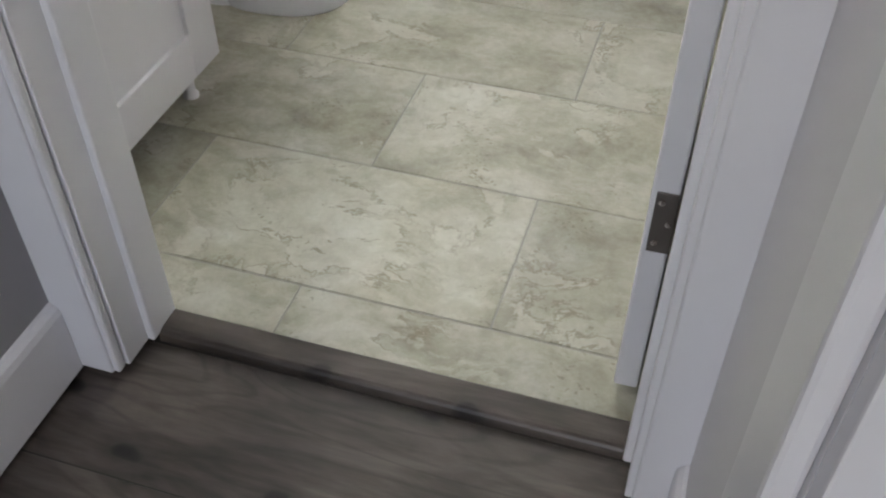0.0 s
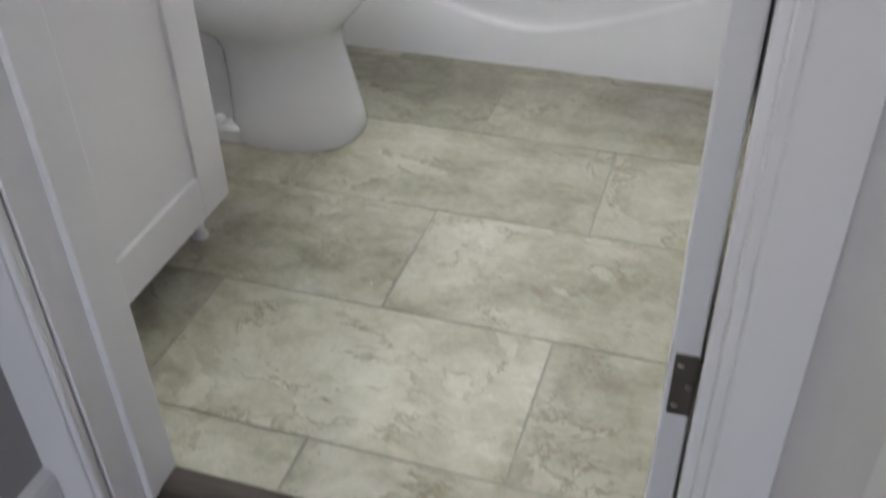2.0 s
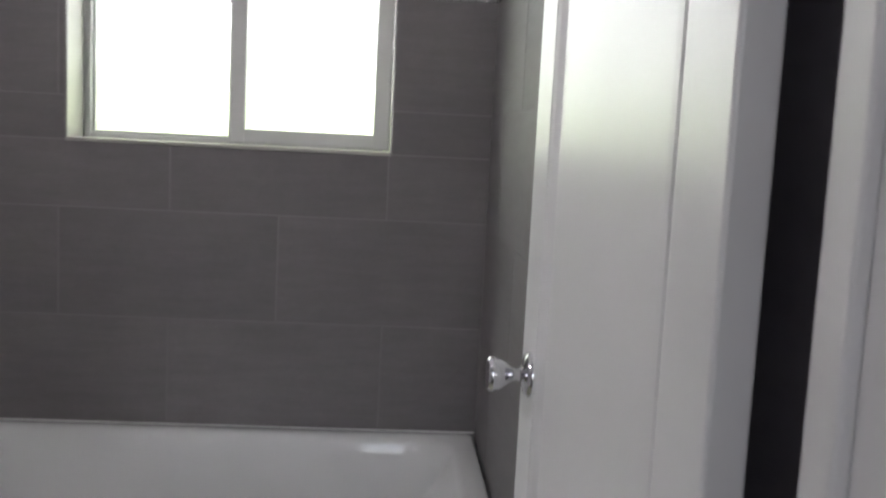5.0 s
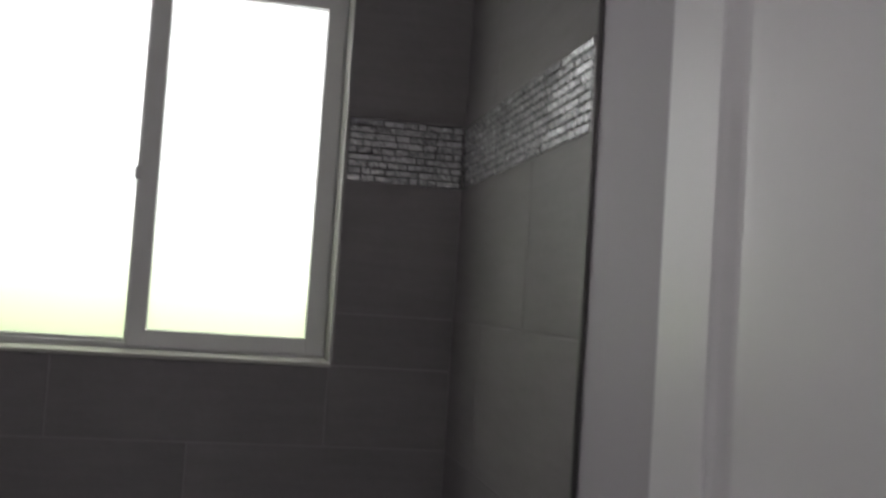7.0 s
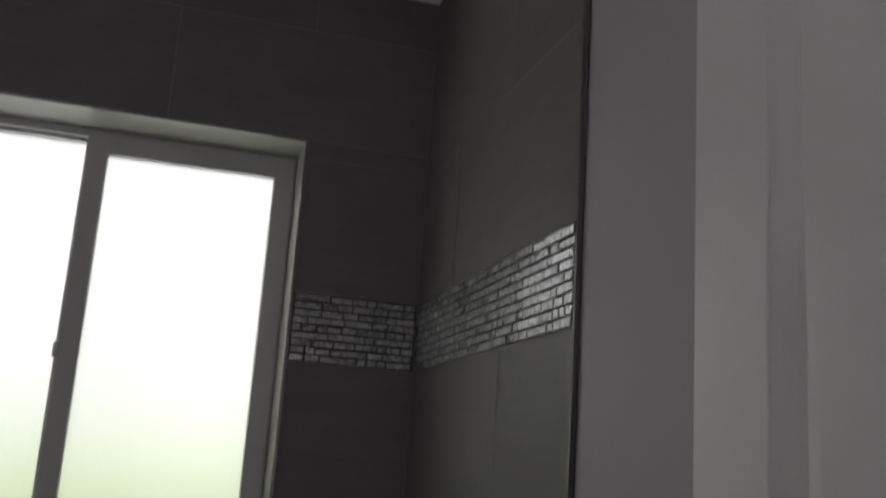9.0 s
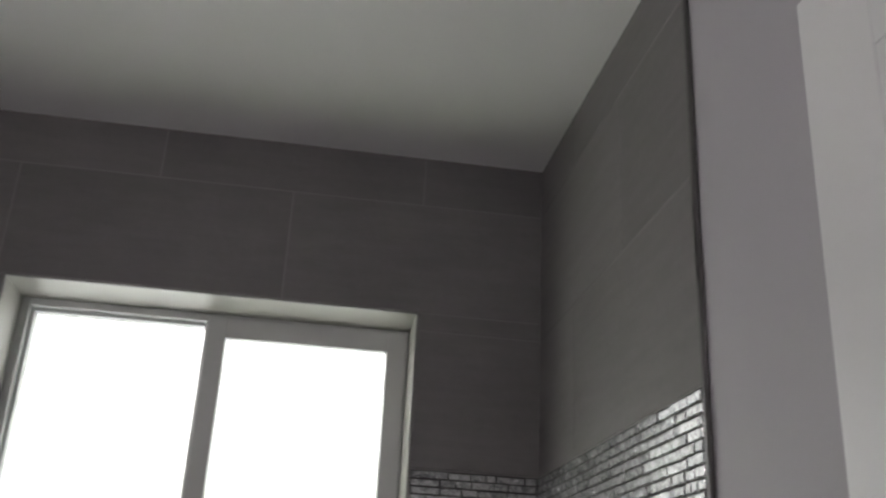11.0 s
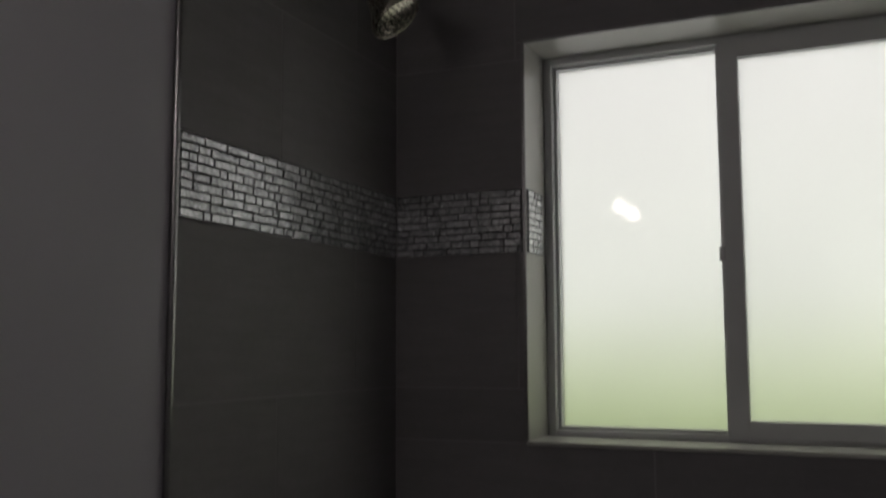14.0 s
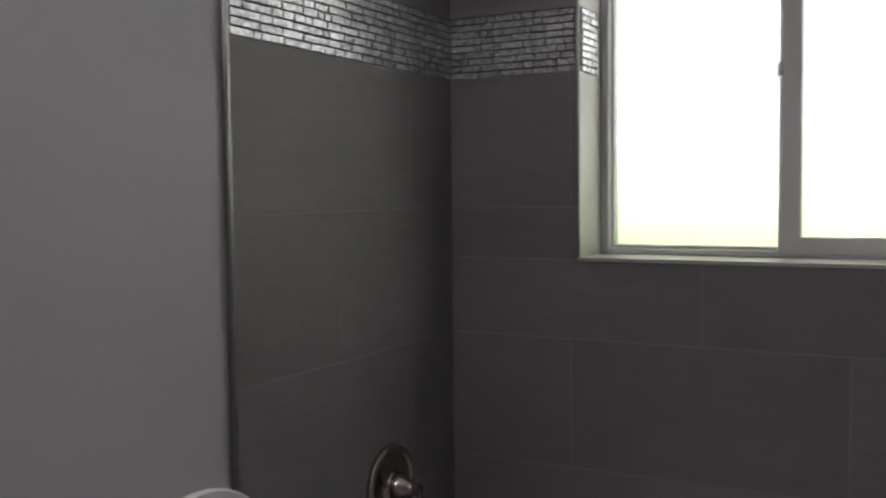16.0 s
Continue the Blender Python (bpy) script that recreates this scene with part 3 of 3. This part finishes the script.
# ---- bathtub ----
TZ = 0.385
tub = thing("bathtub", (0.76, -0.38, 0), "glossy white alcove bathtub with a swept apron", "bathtub")
TX0, TX1, TY0, TY1 = 0.004, WX - 0.004, -0.752, -0.004
LIP = ((0.0, 0.040), (0.001, 0.033), (0.0045, 0.024), (0.011, 0.0145), (0.019, 0.0075), (0.028, 0.003), (0.038, 0.0005))
rings = [rrect(TX0 + a * 0.3, TX1 - a * 0.3, TY0 + a, TY1 - a * 0.3, 0.012 + a * 0.3, TZ - dz, 8) for a, dz in LIP]
rings += [rrect(TX0 + 0.050, TX1 - 0.060, TY0 + 0.060, TY1 - 0.045, 0.10, TZ + 0.001, 8),
         rrect(TX0 + 0.062, TX1 - 0.072, TY0 + 0.074, TY1 - 0.056, 0.11, TZ - 0.004, 8), rrect(TX0 + 0.070, TX1 - 0.082, TY0 + 0.082, TY1 - 0.062, 0.115, TZ - 0.016, 8),
         rrect(TX0 + 0.075, TX1 - 0.10, TY0 + 0.088, TY1 - 0.068, 0.12, TZ - 0.05, 8), rrect(TX0 + 0.095, TX1 - 0.20, TY0 + 0.105, TY1 - 0.085, 0.14, 0.16, 8),
         rrect(TX0 + 0.12, TX1 - 0.27, TY0 + 0.13, TY1 - 0.11, 0.14, 0.095, 8), rrect(TX0 + 0.17, TX1 - 0.33, TY0 + 0.18, TY1 - 0.16, 0.12, 0.07, 8)]
TILT = 0.020
bm = loft(rings, False, True)
for v in bm.verts:
    v.co.z += TILT * (v.co.y / 0.752) * (v.co.z / TZ)
part("basin", bm, ENAMEL, tub, "", True)
# apron: the lower field stands proud under a curve that dips in the middle
bm = bmesh.new()
NX = 60
cols = []
for i in range(NX + 1):
    x = TX0 + (TX1 - TX0) * i / NX
    d = x - 0.965
    zc = 0.100 + 0.50 * (math.sqrt(d * d + 0.03 ** 2) - 0.03) ** 1.32 * 0.85
    zc = min(zc, 0.30)
    fade = min(1.0, max(0.0, (0.30 - zc) / 0.05))
    st = 0.0095 * fade
    TF = TZ - TILT
    prof = [(TF - 0.036, 0.0), (TF - 0.046, 0.002), (TF - 0.056, 0.006), (zc + 0.035, 0.008), (zc + 0.012, 0.008), (zc + 0.004, 0.008 - st * 0.35), (zc - 0.004, 0.008 - st * 0.85), (zc - 0.012, 0.008 - st), (min(zc - 0.02, 0.03), 0.008 - st), (0.0, 0.008 - st)]
    cols.append([bm.verts.new((x, TY0 + dy, z)) for z, dy in prof])
for a, b in zip(cols, cols[1:]):
    for k in range(len(a) - 1):
        bm.faces.new((a[k], a[k + 1], b[k + 1], b[k]))
part("apron", bm, ENAMEL, tub, "", True)
OVM = Matrix.Translation((TX0 + 0.078, -0.335, 0.282)) @ Matrix.Rotation(radians(84), 4, "Y")
ov = part("overflow_plate", lathe([(0.038, 0), (0.038, 0.006), (0.034, 0.011), (0.010, 0.013)], OVM), FITTING, tub, "brushed nickel overflow plate", True)
part("lever", tube([OVM @ Vector(p) for p in ((0, 0, 0.012), (0.004, 0, 0.022), (0.012, 0, 0.03))], [0.006, 0.005, 0.006], 10), FITTING, ov, "", True)
part("drain", lathe([(0.03, 0), (0.032, 0.003), (0.012, 0.005)], Matrix.Translation((0.30, -0.38, 0.07))), NICKEL, tub, "", True)

def bead(name, pts, r):
    structure(name, tube(pts, r, 8), CAULK, "thin white caulk bead along the tub", "caulk", True)


bead("trim_caulk_back", [(0.004, -0.002, TZ - 0.001), (WX - 0.004, -0.002, TZ - 0.001)], 0.003)
bead("trim_caulk_west", [(0.002, -0.004, TZ + 0.001), (0.002, TY0 + 0.01, TZ - TILT)], 0.0045)
bead("trim_caulk_floor", [(0.004, TY0 + 0.001, 0.001), (WX - 0.004, TY0 + 0.001, 0.001)], 0.0045)

# ---- tub and shower fittings ----
VY = -0.313
toX = Matrix.Rotation(radians(90), 4, "Y")
valve = thing("shower_valve", (0, VY, 0.695), "brushed nickel round shower valve with a lever handle", "shower valve")
vm = Matrix.Translation((0.0, VY, 0.695)) @ toX
part("escutcheon", lathe([(0.094, 0.0), (0.096, 0.004), (0.095, 0.010), (0.090, 0.0145), (0.083, 0.0155), (0.077, 0.012), (0.072, 0.0085), (0.060, 0.0085), (0.044, 0.011), (0.036, 0.015), (0.034, 0.02)], vm, 48), FITTING, valve, "", True)
part("hub", lathe([(0.032, 0.017), (0.030, 0.032), (0.024, 0.046), (0.018, 0.056), (0.016, 0.066)], vm), FITTING, valve, "", True)
part("lever", tube([(0.062, VY, 0.695), (0.080, VY, 0.695)], [0.0165, 0.014], 16), FITTING, valve, "", True)
part("lever", tube([(0.074, VY, 0.698), (0.080, VY + 0.003, 0.670), (0.086, VY + 0.006, 0.638)], [0.008, 0.006, 0.0045], 12), FITTING, valve, "", True)
spout = thing("tub_spout", (0, VY, 0.467), "brushed nickel wall-mounted tub spout", "tub spout")
rings = []
for x, hw, zt, zb in ((0.0, 0.031, 0.497, 0.445), (0.010, 0.031, 0.497, 0.445), (0.05, 0.029, 0.494, 0.444), (0.10, 0.027, 0.489, 0.440), (0.128, 0.026, 0.484, 0.434), (0.137, 0.022, 0.478, 0.430)):
    zm, hh = (zt + zb) / 2, (zt - zb) / 2
    rings.append([(x, VY + hw * math.copysign(abs(math.cos(a)) ** 0.6, math.cos(a)), zm + hh * math.copysign(abs(math.sin(a)) ** 0.6, math.sin(a))) for a in (2 * math.pi * i / 24 for i in range(24))])
part("body", loft(rings), FITTING, spout, "", True)
part("flange", lathe([(0.034, 0.0), (0.034, 0.005), (0.028, 0.009)], Matrix.Translation((0, VY, 0.467)) @ toX), FITTING, spout, "", True)
part("diverter_knob", lathe([(0.004, 0), (0.004, 0.014), (0.008, 0.018), (0.008, 0.024), (0.005, 0.027)], Matrix.Translation((0.118, VY, 0.480))), FITTING, spout, "", True)

SY, SZ = -0.335, 2.228
shower = thing("shower", (0, SY, SZ), "bronze-tinted nickel shower head on a bent arm", "shower head")
part("flange", lathe([(0.031, 0.0), (0.031, 0.003), (0.022, 0.010), (0.010, 0.013)], Matrix.Translation((0, SY, SZ)) @ toX), BRONZE, shower, "", True)
arm = [(0.0, SY, SZ)] + [(0.035 + 0.045 * math.sin(radians(a)), SY, SZ + 0.008 - 0.045 * (1 - math.cos(radians(a)))) for a in range(0, 50, 8)] + [(0.092, SY, SZ - 0.030)]
part("arm", tube(arm, 0.0105, 14), BRONZE, shower, "", True)
ax = Vector((0.62, 0.05, -0.78)).normalized()
hm = Vector((0.094, SY, SZ - 0.032))
hm = Matrix.Translation(hm) @ ax.to_track_quat("Z", "Y").to_matrix().to_4x4() @ Matrix.Scale(1.08, 4)
part("ball_joint", lathe([(0.010, -0.012), (0.016, -0.004), (0.017, 0.006), (0.012, 0.016)], hm, 20), BRONZE, shower, "", True)
bell = part("bell", lathe([(0.015, 0.010), (0.019, 0.022), (0.028, 0.050), (0.040, 0.076), (0.052, 0.094), (0.055, 0.102), (0.054, 0.106), (0.048, 0.104)], hm, 36), BRONZE, shower, "", True)
part("spray_face", lathe([(0.048, 0.1035), (0.047, 0.106), (0.036, 0.108), (0.034, 0.1065), (0.022, 0.108), (0.020, 0.1065), (0.004, 0.108)], hm, 36), metal("satin_spray_face", (0.42, 0.385, 0.33), 0.22), bell, "bright ringed spray face", True)
for ring_r, count in ((0.041, 22), (0.028, 14), (0.014, 8)):
    for k in range(count):
        a = 2 * math.pi * k / count
        part("nozzle", lathe([(0.0021, 0.1065), (0.0017, 0.1105)], hm @ Matrix.Translation((ring_r * math.cos(a), ring_r * math.sin(a), 0)), 6), RUBBER, bell)

# ---- toilet ----
TY = -1.165
wc = thing("toilet", (0.4, TY, 0), "white two-piece toilet with the lid up and seat down", "toilet")
rows = [(0.0, 0.690, 0.39, 0.130), (0.010, 0.693, 0.387, 0.133), (0.05, 0.684, 0.395, 0.126), (0.14, 0.664, 0.395, 0.115), (0.205, 0.652, 0.39, 0.108), (0.235, 0.655, 0.37, 0.113),
        (0.258, 0.668, 0.32, 0.128), (0.285, 0.696, 0.26, 0.154), (0.320, 0.725, 0.21, 0.172), (0.362, 0.738, 0.20, 0.180), (0.372, 0.737, 0.20, 0.179), (0.378, 0.742, 0.20, 0.183), (0.410, 0.743, 0.20, 0.184), (0.419, 0.737, 0.205, 0.179)]
rings = [egg(f, r, TY, w, z, 44, 2.3) for z, f, r, w in rows]
for z, f, r, w in ((0.419, 0.697, 0.40, 0.132), (0.400, 0.696, 0.400, 0.132), (0.37, 0.692, 0.40, 0.130), (0.30, 0.668, 0.405, 0.116), (0.24, 0.628, 0.415, 0.090), (0.18, 0.585, 0.425, 0.070), (0.13, 0.54, 0.44, 0.045)):
    rings.append(egg(f, r, TY, w, z, 44, 2.1))
bowl = part("bowl", loft(rings, True, True), CHINA, wc, "", True)
part("water", loft([egg(0.580, 0.428, TY, 0.066, z, 30) for z in (0.175, 0.180)]), WATER_M, bowl)
part("trapway", loft([rrect(0.14, 0.47, TY - w, TY + w, 0.05, z, 6) for z, w in ((0.03, 0.085), (0.08, 0.070), (0.20, 0.068), (0.27, 0.085), (0.34, 0.11))]), CHINA, wc, "", True)
# foot with bolt caps, behind the pedestal
part("foot", loft([rrect(0.18, 0.47, TY - 0.125, TY + 0.125, 0.05, z, 6) for z in (0.0, 0.028)] + [rrect(0.185, 0.465, TY - 0.118, TY + 0.118, 0.05, 0.036, 6)]), CHINA, wc, "", True)
for s in (-1, 1):
    part("bolt_cap", lathe([(0.016, 0.0), (0.016, 0.006), (0.012, 0.014), (0.004, 0.018)], Matrix.Translation((0.39, TY + s * 0.10, 0.035)), 18), SEAT_PLASTIC, wc, "", True)


def seat_ring(z, o, i):
    return egg(0.752 - o, 0.298 + o, TY, 0.187 - o, z, 48, 2.25), egg(0.684 + i, 0.380 - i, TY, 0.122 + i, z, 48, 2.0)


o0, i0 = seat_ring(0.422, 0.003, 0.0)
o1, i1 = seat_ring(0.427, 0.0, -0.001)
o2, i2 = seat_ring(0.437, 0.0, -0.001)
o3, i3 = seat_ring(0.443, 0.004, 0.004)
o4, i4 = seat_ring(0.4455, 0.013, 0.014)
part("seat", loft([i0, o0, o1, o2, o3, o4, i4, i3, i2, i1, i0], False, False), SEAT_PLASTIC, wc, "glossy white open toilet seat", True)
# lid, standing up against the tank
tilt = Matrix.Translation((0.298, TY, 0.452)) @ Matrix.Rotation(radians(-97.5), 4, "Y")
lid_rings = []
for h, o in ((-0.004, 0.010), (-0.006, 0.004), (0.0, 0.0), (0.008, 0.0), (0.014, 0.004), (0.017, 0.014), (0.0185, 0.05)):
    ring = egg(0.505 - o, 0.0 + min(o, 0.01), 0.0, 0.186 - o, h, 48, 2.25)
    lid_rings.append([tilt @ Vector(p) for p in ring])
part("lid", loft(lid_rings), SEAT_PLASTIC, wc, "raised white toilet lid", True)
for s in (-1, 1):
    part("seat_hinge", loft([rrect(0.272, 0.318, TY + s * 0.075 - 0.020, TY + s * 0.075 + 0.020, 0.008, z, 4) for z in (0.416, 0.452)] + [rrect(0.277, 0.313, TY + s * 0.075 - 0.016, TY + s * 0.075 + 0.016, 0.008, 0.458, 4)]), SEAT_PLASTIC, wc, "", True)
part("tank", loft([rrect(0.012 + a, 0.195 - a, TY - 0.205 + a, TY + 0.205 - a, 0.035, z, 6) for z, a in ((0.405, 0.03), (0.43, 0.012), (0.55, 0.004), (0.735, 0.0))]), CHINA, wc, "", True)
part("tank_lid", loft([rrect(0.004 + a, 0.205 - a, TY - 0.215 + a, TY + 0.215 - a, 0.035, z, 6) for z, a in ((0.735, 0.004), (0.741, 0.0), (0.760, 0.0), (0.768, 0.006), (0.771, 0.02))]), CHINA, wc, "", True)

# ---- vanity ----
VX, VY0, VY1 = 0.564, -2.136, -1.578
van = thing("vanity_cabinet", (0.3, -1.87, 0), "white shaker vanity cabinet with one door", "vanity cabinet")
part("body", box(0.0, VX, VY0, VY1, 0.088, 0.852, 0.002), CAB_WHITE, van)
part("toe_kick", box(0.0, 0.50, VY0, VY1 - 0.004, 0.0, 0.088), CAB_WHITE, van)
for yy in (VY1 - 0.045, VY0 + 0.012):
    part("leg", lathe([(0.016, 0.0), (0.016, 0.006), (0.011, 0.012), (0.011, 0.088)], Matrix.Translation((0.535, yy, 0)), 16), CAB_WHITE, van, "short white levelling leg", True)
DX0, DX1 = VX + 0.001, VX + 0.021
dy0, dy1, dz0, dz1 = VY0 + 0.004, VY1 + 0.005, 0.078, 0.846
vdoor = part("door", box(DX0, DX1 - 0.009, dy0 + 0.01, dy1 - 0.01, dz0 + 0.01, dz1 - 0.01), CAB_WHITE, van)
S = 0.088
part("stile", box(DX0, DX1, dy0, dy0 + S, dz0, dz1, 0.0018), CAB_WHITE, vdoor)
part("stile", box(DX0, DX1, dy1 - S, dy1, dz0, dz1, 0.0018), CAB_WHITE, vdoor)
part("rail", box(DX0, DX1 - 0.0004, dy0 + S, dy1 - S, dz0, dz0 + S, 0.0018), CAB_WHITE, vdoor)
part("rail", box(DX0, DX1 - 0.0004, dy0 + S, dy1 - S, dz1 - S, dz1, 0.0018), CAB_WHITE, vdoor)
hy = -1.655
hnd = part("handle", tube([(DX1 + 0.030, hy, 0.650), (DX1 + 0.030, hy, 0.805)], 0.006, 16), HANDLE_METAL, vdoor, "satin metal bar handle", True)
for hz in (0.690, 0.778):
    part("post", tube([(DX1 - 0.002, hy, hz), (DX1 + 0.030, hy, hz)], 0.0045, 12), HANDLE_METAL, hnd, "", True)
top = thing("countertop", (0.3, -1.87, 0.852), "pale speckled quartz vanity countertop", "countertop")
part("slab", box(-0.009, 0.590, VY0 - 0.002, -1.590, 0.852, 0.884, 0.004, seg=3), QUARTZ, top)

# ---- wall lamp over the vanity, seen in the window glass and on the tub ----
wl = thing("vanity_light", (0, -1.86, 2.15), "lit two-bulb nickel wall lamp over the vanity", "wall lamp")
part("backplate", box(-0.010, 0.012, -2.07, -1.66, 2.12, 2.18, 0.004), NICKEL, wl)
for yy in (-1.73, -2.00):
    part("arm", tube([(0.01, yy, 2.15), (0.045, yy, 2.15), (0.058, yy, 2.138), (0.062, yy, 2.112)], 0.008, 12), NICKEL, wl, "", True)
    part("socket", lathe([(0.012, 0.0), (0.024, -0.004), (0.026, -0.012), (0.026, -0.034), (0.022, -0.038)], Matrix.Translation((0.062, yy, 2.118)), 20), NICKEL, wl, "", True)
    part("bulb", lathe([(0.013, -0.036), (0.016, -0.048), (0.026, -0.064), (0.030, -0.080), (0.027, -0.096), (0.017, -0.107), (0.004, -0.111)], Matrix.Translation((0.062, yy, 2.118)), 20), LAMP_GLASS, wl, "lit frosted bulb", True)

# ---- wall tiles ----
TILE_H, GAP = 0.31, 0.0032


def slab_mesh(name, w, h, d, material, ch=0.0012):
    """A piece with its face at y = -d, chamfered; origin at its lower left back."""
    g = [(0, 0, 0), (w, 0, 0), (w, 0, h), (0, 0, h), (0, -d + ch, 0), (w, -d + ch, 0), (w, -d + ch, h), (0, -d + ch, h),
         (ch, -d, ch), (w - ch, -d, ch), (w - ch, -d, h - ch), (ch, -d, h - ch)]
    f = [(0, 4, 5, 1)[::-1], (1, 5, 6, 2)[::-1], (2, 6, 7, 3)[::-1], (3, 7, 4, 0)[::-1], (4, 8, 9, 5)[::-1], (5, 9, 10, 6)[::-1], (6, 10, 11, 7)[::-1], (7, 11, 8, 4)[::-1], (8, 9, 10, 11)]
    me = bpy.data.meshes.new(name)
    me.from_pydata(g, [], f)
    me.materials.append(material)
    return me


SLABS = {}


def piece(name, w, h, d, material, m, parent):
    key = (name, round(w, 4), round(h, 4), material.name)
    if key not in SLABS:
        SLABS[key] = slab_mesh(name, w, h, d, material)
    ob = new(name, SLABS[key])
    ob.parent = parent
    ob.matrix_basis = m
    return ob


ROWS = [(0.385, 0.695), (0.695, 1.004), (1.004, 1.315), (1.315, MZ0), (MZ1, 2.09), (2.09, 2.40), (2.40, CEIL)]


def holes(a, b, c, d):
    """What the window leaves of a tile spanning a..b, c..d."""
    x0, x1, z0, z1 = WIN
    if b <= x0 or a >= x1 or d <= z0 or c >= z1:
        return [(a, b, c, d)]
    out = []
    if c < z0:
        out.append((a, b, c, z0))
    if d > z1:
        out.append((a, b, z1, d))
    c, d = max(c, z0), min(d, z1)
    if a < x0:
        out.append((a, x0, c, d))
    if b > x1:
        out.append((x1, b, c, d))
    return out


def cuts(length, first):
    xs = [0.0]
    x = first
    while x < length - 0.02:
        xs.append(x)
        x += 0.613
    return xs + [length]


for i, (a, b) in enumerate(ROWS):
    odd = i in (1, 3, 5)
    xs = cuts(WX, 0.315 if odd else 0.622)
    for p, q in zip(xs, xs[1:]):
        for c in holes(p, q, a, b):
            w, h = c[1] - c[0] - GAP, c[3] - c[2] - GAP
            if w > 0.006 and h > 0.006:
                piece("tile", w, h, 0.006, WALL_TILE, Matrix.Translation((c[0] + GAP / 2, 0.006, c[2] + GAP / 2)), wall_back)
    for par, length, turn in ((back_left, -YL, 90), (back_right, -YR, -90)):
        ys = cuts(length, (0.205 if odd else 0.51) if turn == 90 else (0.582 if odd else 0.275))
        for p, q in zip(ys, ys[1:]):
            w, h = q - p - GAP, b - a - GAP
            if turn == 90:
                m = Matrix.Translation((-0.006, -q + GAP / 2, a + GAP / 2)) @ Matrix.Rotation(radians(90), 4, "Z")
            else:
                m = Matrix.Translation((WX + 0.006, -p - GAP / 2, a + GAP / 2)) @ Matrix.Rotation(radians(-90), 4, "Z")
            piece("tile", w, h, 0.006, WALL_TILE, m, par)

# ---- mosaic band ----
rnd = random.Random(7)
LENGTHS = (0.020, 0.032, 0.046, 0.062, 0.080)
NROW = 9
PITCH = (MZ1 - MZ0 - 0.003) / NROW


def band(length, place, parent):
    for r in range(NROW):
        x = 0.002
        while x < length - 0.006:
            w = rnd.choice(LENGTHS)
            if x + w > length - 0.003:
                w = max(0.005, round(length - 0.003 - x, 3))
            lean = Matrix.Rotation(rnd.uniform(-0.05, 0.05), 4, "X") @ Matrix.Rotation(rnd.uniform(-0.02, 0.02), 4, "Z")
            high = PITCH - rnd.choice((0.0022, 0.0028, 0.0036))
            piece("brick", w - rnd.choice((0.0, 0.0015)), high, 0.0036, MOSAIC, place @ Matrix.Translation((x, rnd.uniform(-0.0004, 0.0002), MZ0 + 0.002 + r * PITCH)) @ lean, parent)
            x += w + 0.0022


def backing(name, b):
    return structure(name, b, MOSAIC_GROUT, "pearly grey linear glass mosaic band", "mosaic band")


bk = backing("mosaic_band_north", box(0.002, x0 - 0.004, 0.0004, 0.008, MZ0 + 0.001, MZ1 - 0.001))
band(x0 - 0.006, Matrix.Translation((0.001, 0.002, 0)), bk)
bk = backing("mosaic_band_north_east", box(x1 + 0.004, WX - 0.002, 0.0004, 0.008, MZ0 + 0.001, MZ1 - 0.001))
band(WX - x1 - 0.006, Matrix.Translation((x1 + 0.004, 0.002, 0)), bk)
bk = backing("mosaic_band_west", box(-0.008, -0.0004, YL + 0.004, -0.002, MZ0 + 0.001, MZ1 - 0.001))
band(-YL - 0.006, Matrix.Translation((-0.002, YL + 0.004, 0)) @ Matrix.Rotation(radians(90), 4, "Z"), bk)
bk = backing("mosaic_band_east", box(WX + 0.0004, WX + 0.008, YR + 0.004, -0.002, MZ0 + 0.001, MZ1 - 0.001))
band(-YR - 0.006, Matrix.Translation((WX + 0.002, -0.001, 0)) @ Matrix.Rotation(radians(-90), 4, "Z"), bk)
bk = backing("mosaic_band_reveal", box(x0 + 0.003, x0 + 0.0045, 0.006, 0.124, MZ0 + 0.001, MZ1 - 0.001))
band(0.112, Matrix.Translation((x0 + 0.0042, 0.008, 0)) @ Matrix.Rotation(radians(90), 4, "Z"), bk)

# ---- floor tiles and planks ----
FT_W, FT_H = 0.613, 0.311
FLOOR_GAP = 0.0031
FX, FYJ = 0.948, -1.722
lay = Matrix.Rotation(radians(-90), 4, "X")
for j in range(-2, 6):
    yb, yt = FYJ + (j) * FT_H, FYJ + (j + 1) * FT_H
    yb, yt = max(yb, -2.143), min(yt, 0.0)
    if yt - yb < 0.02:
        continue
    xo = FX if j % 2 == 0 else FX + FT_W / 2
    for k in range(-3, 3):
        a, b = max(xo + k * FT_W, -0.009), min(xo + (k + 1) * FT_W, WX + 0.009)
        if b - a > 0.02:
            piece("tile", b - a - FLOOR_GAP, yt - yb - FLOOR_GAP, 0.006, FLOOR_TILE, Matrix.Translation((a + FLOOR_GAP / 2, yb + FLOOR_GAP / 2, -0.006)) @ lay, floor)
PW = 0.225
for j in range(14):
    yt = -2.196 - j * PW
    xs = [HX0 - 0.02, HX0 + (0.31, 0.62, 0.14)[j % 3], HX1 + 0.1]
    if j == 0:
        xs = [HX0 - 0.02, HX1 + 0.1]
    for a, b in zip(xs, xs[1:]):
        piece("plank", b - a - 0.0012, PW - 0.0008, 0.010, WOOD, Matrix.Translation((a, yt - PW, -0.022)) @ lay, hall_floor)
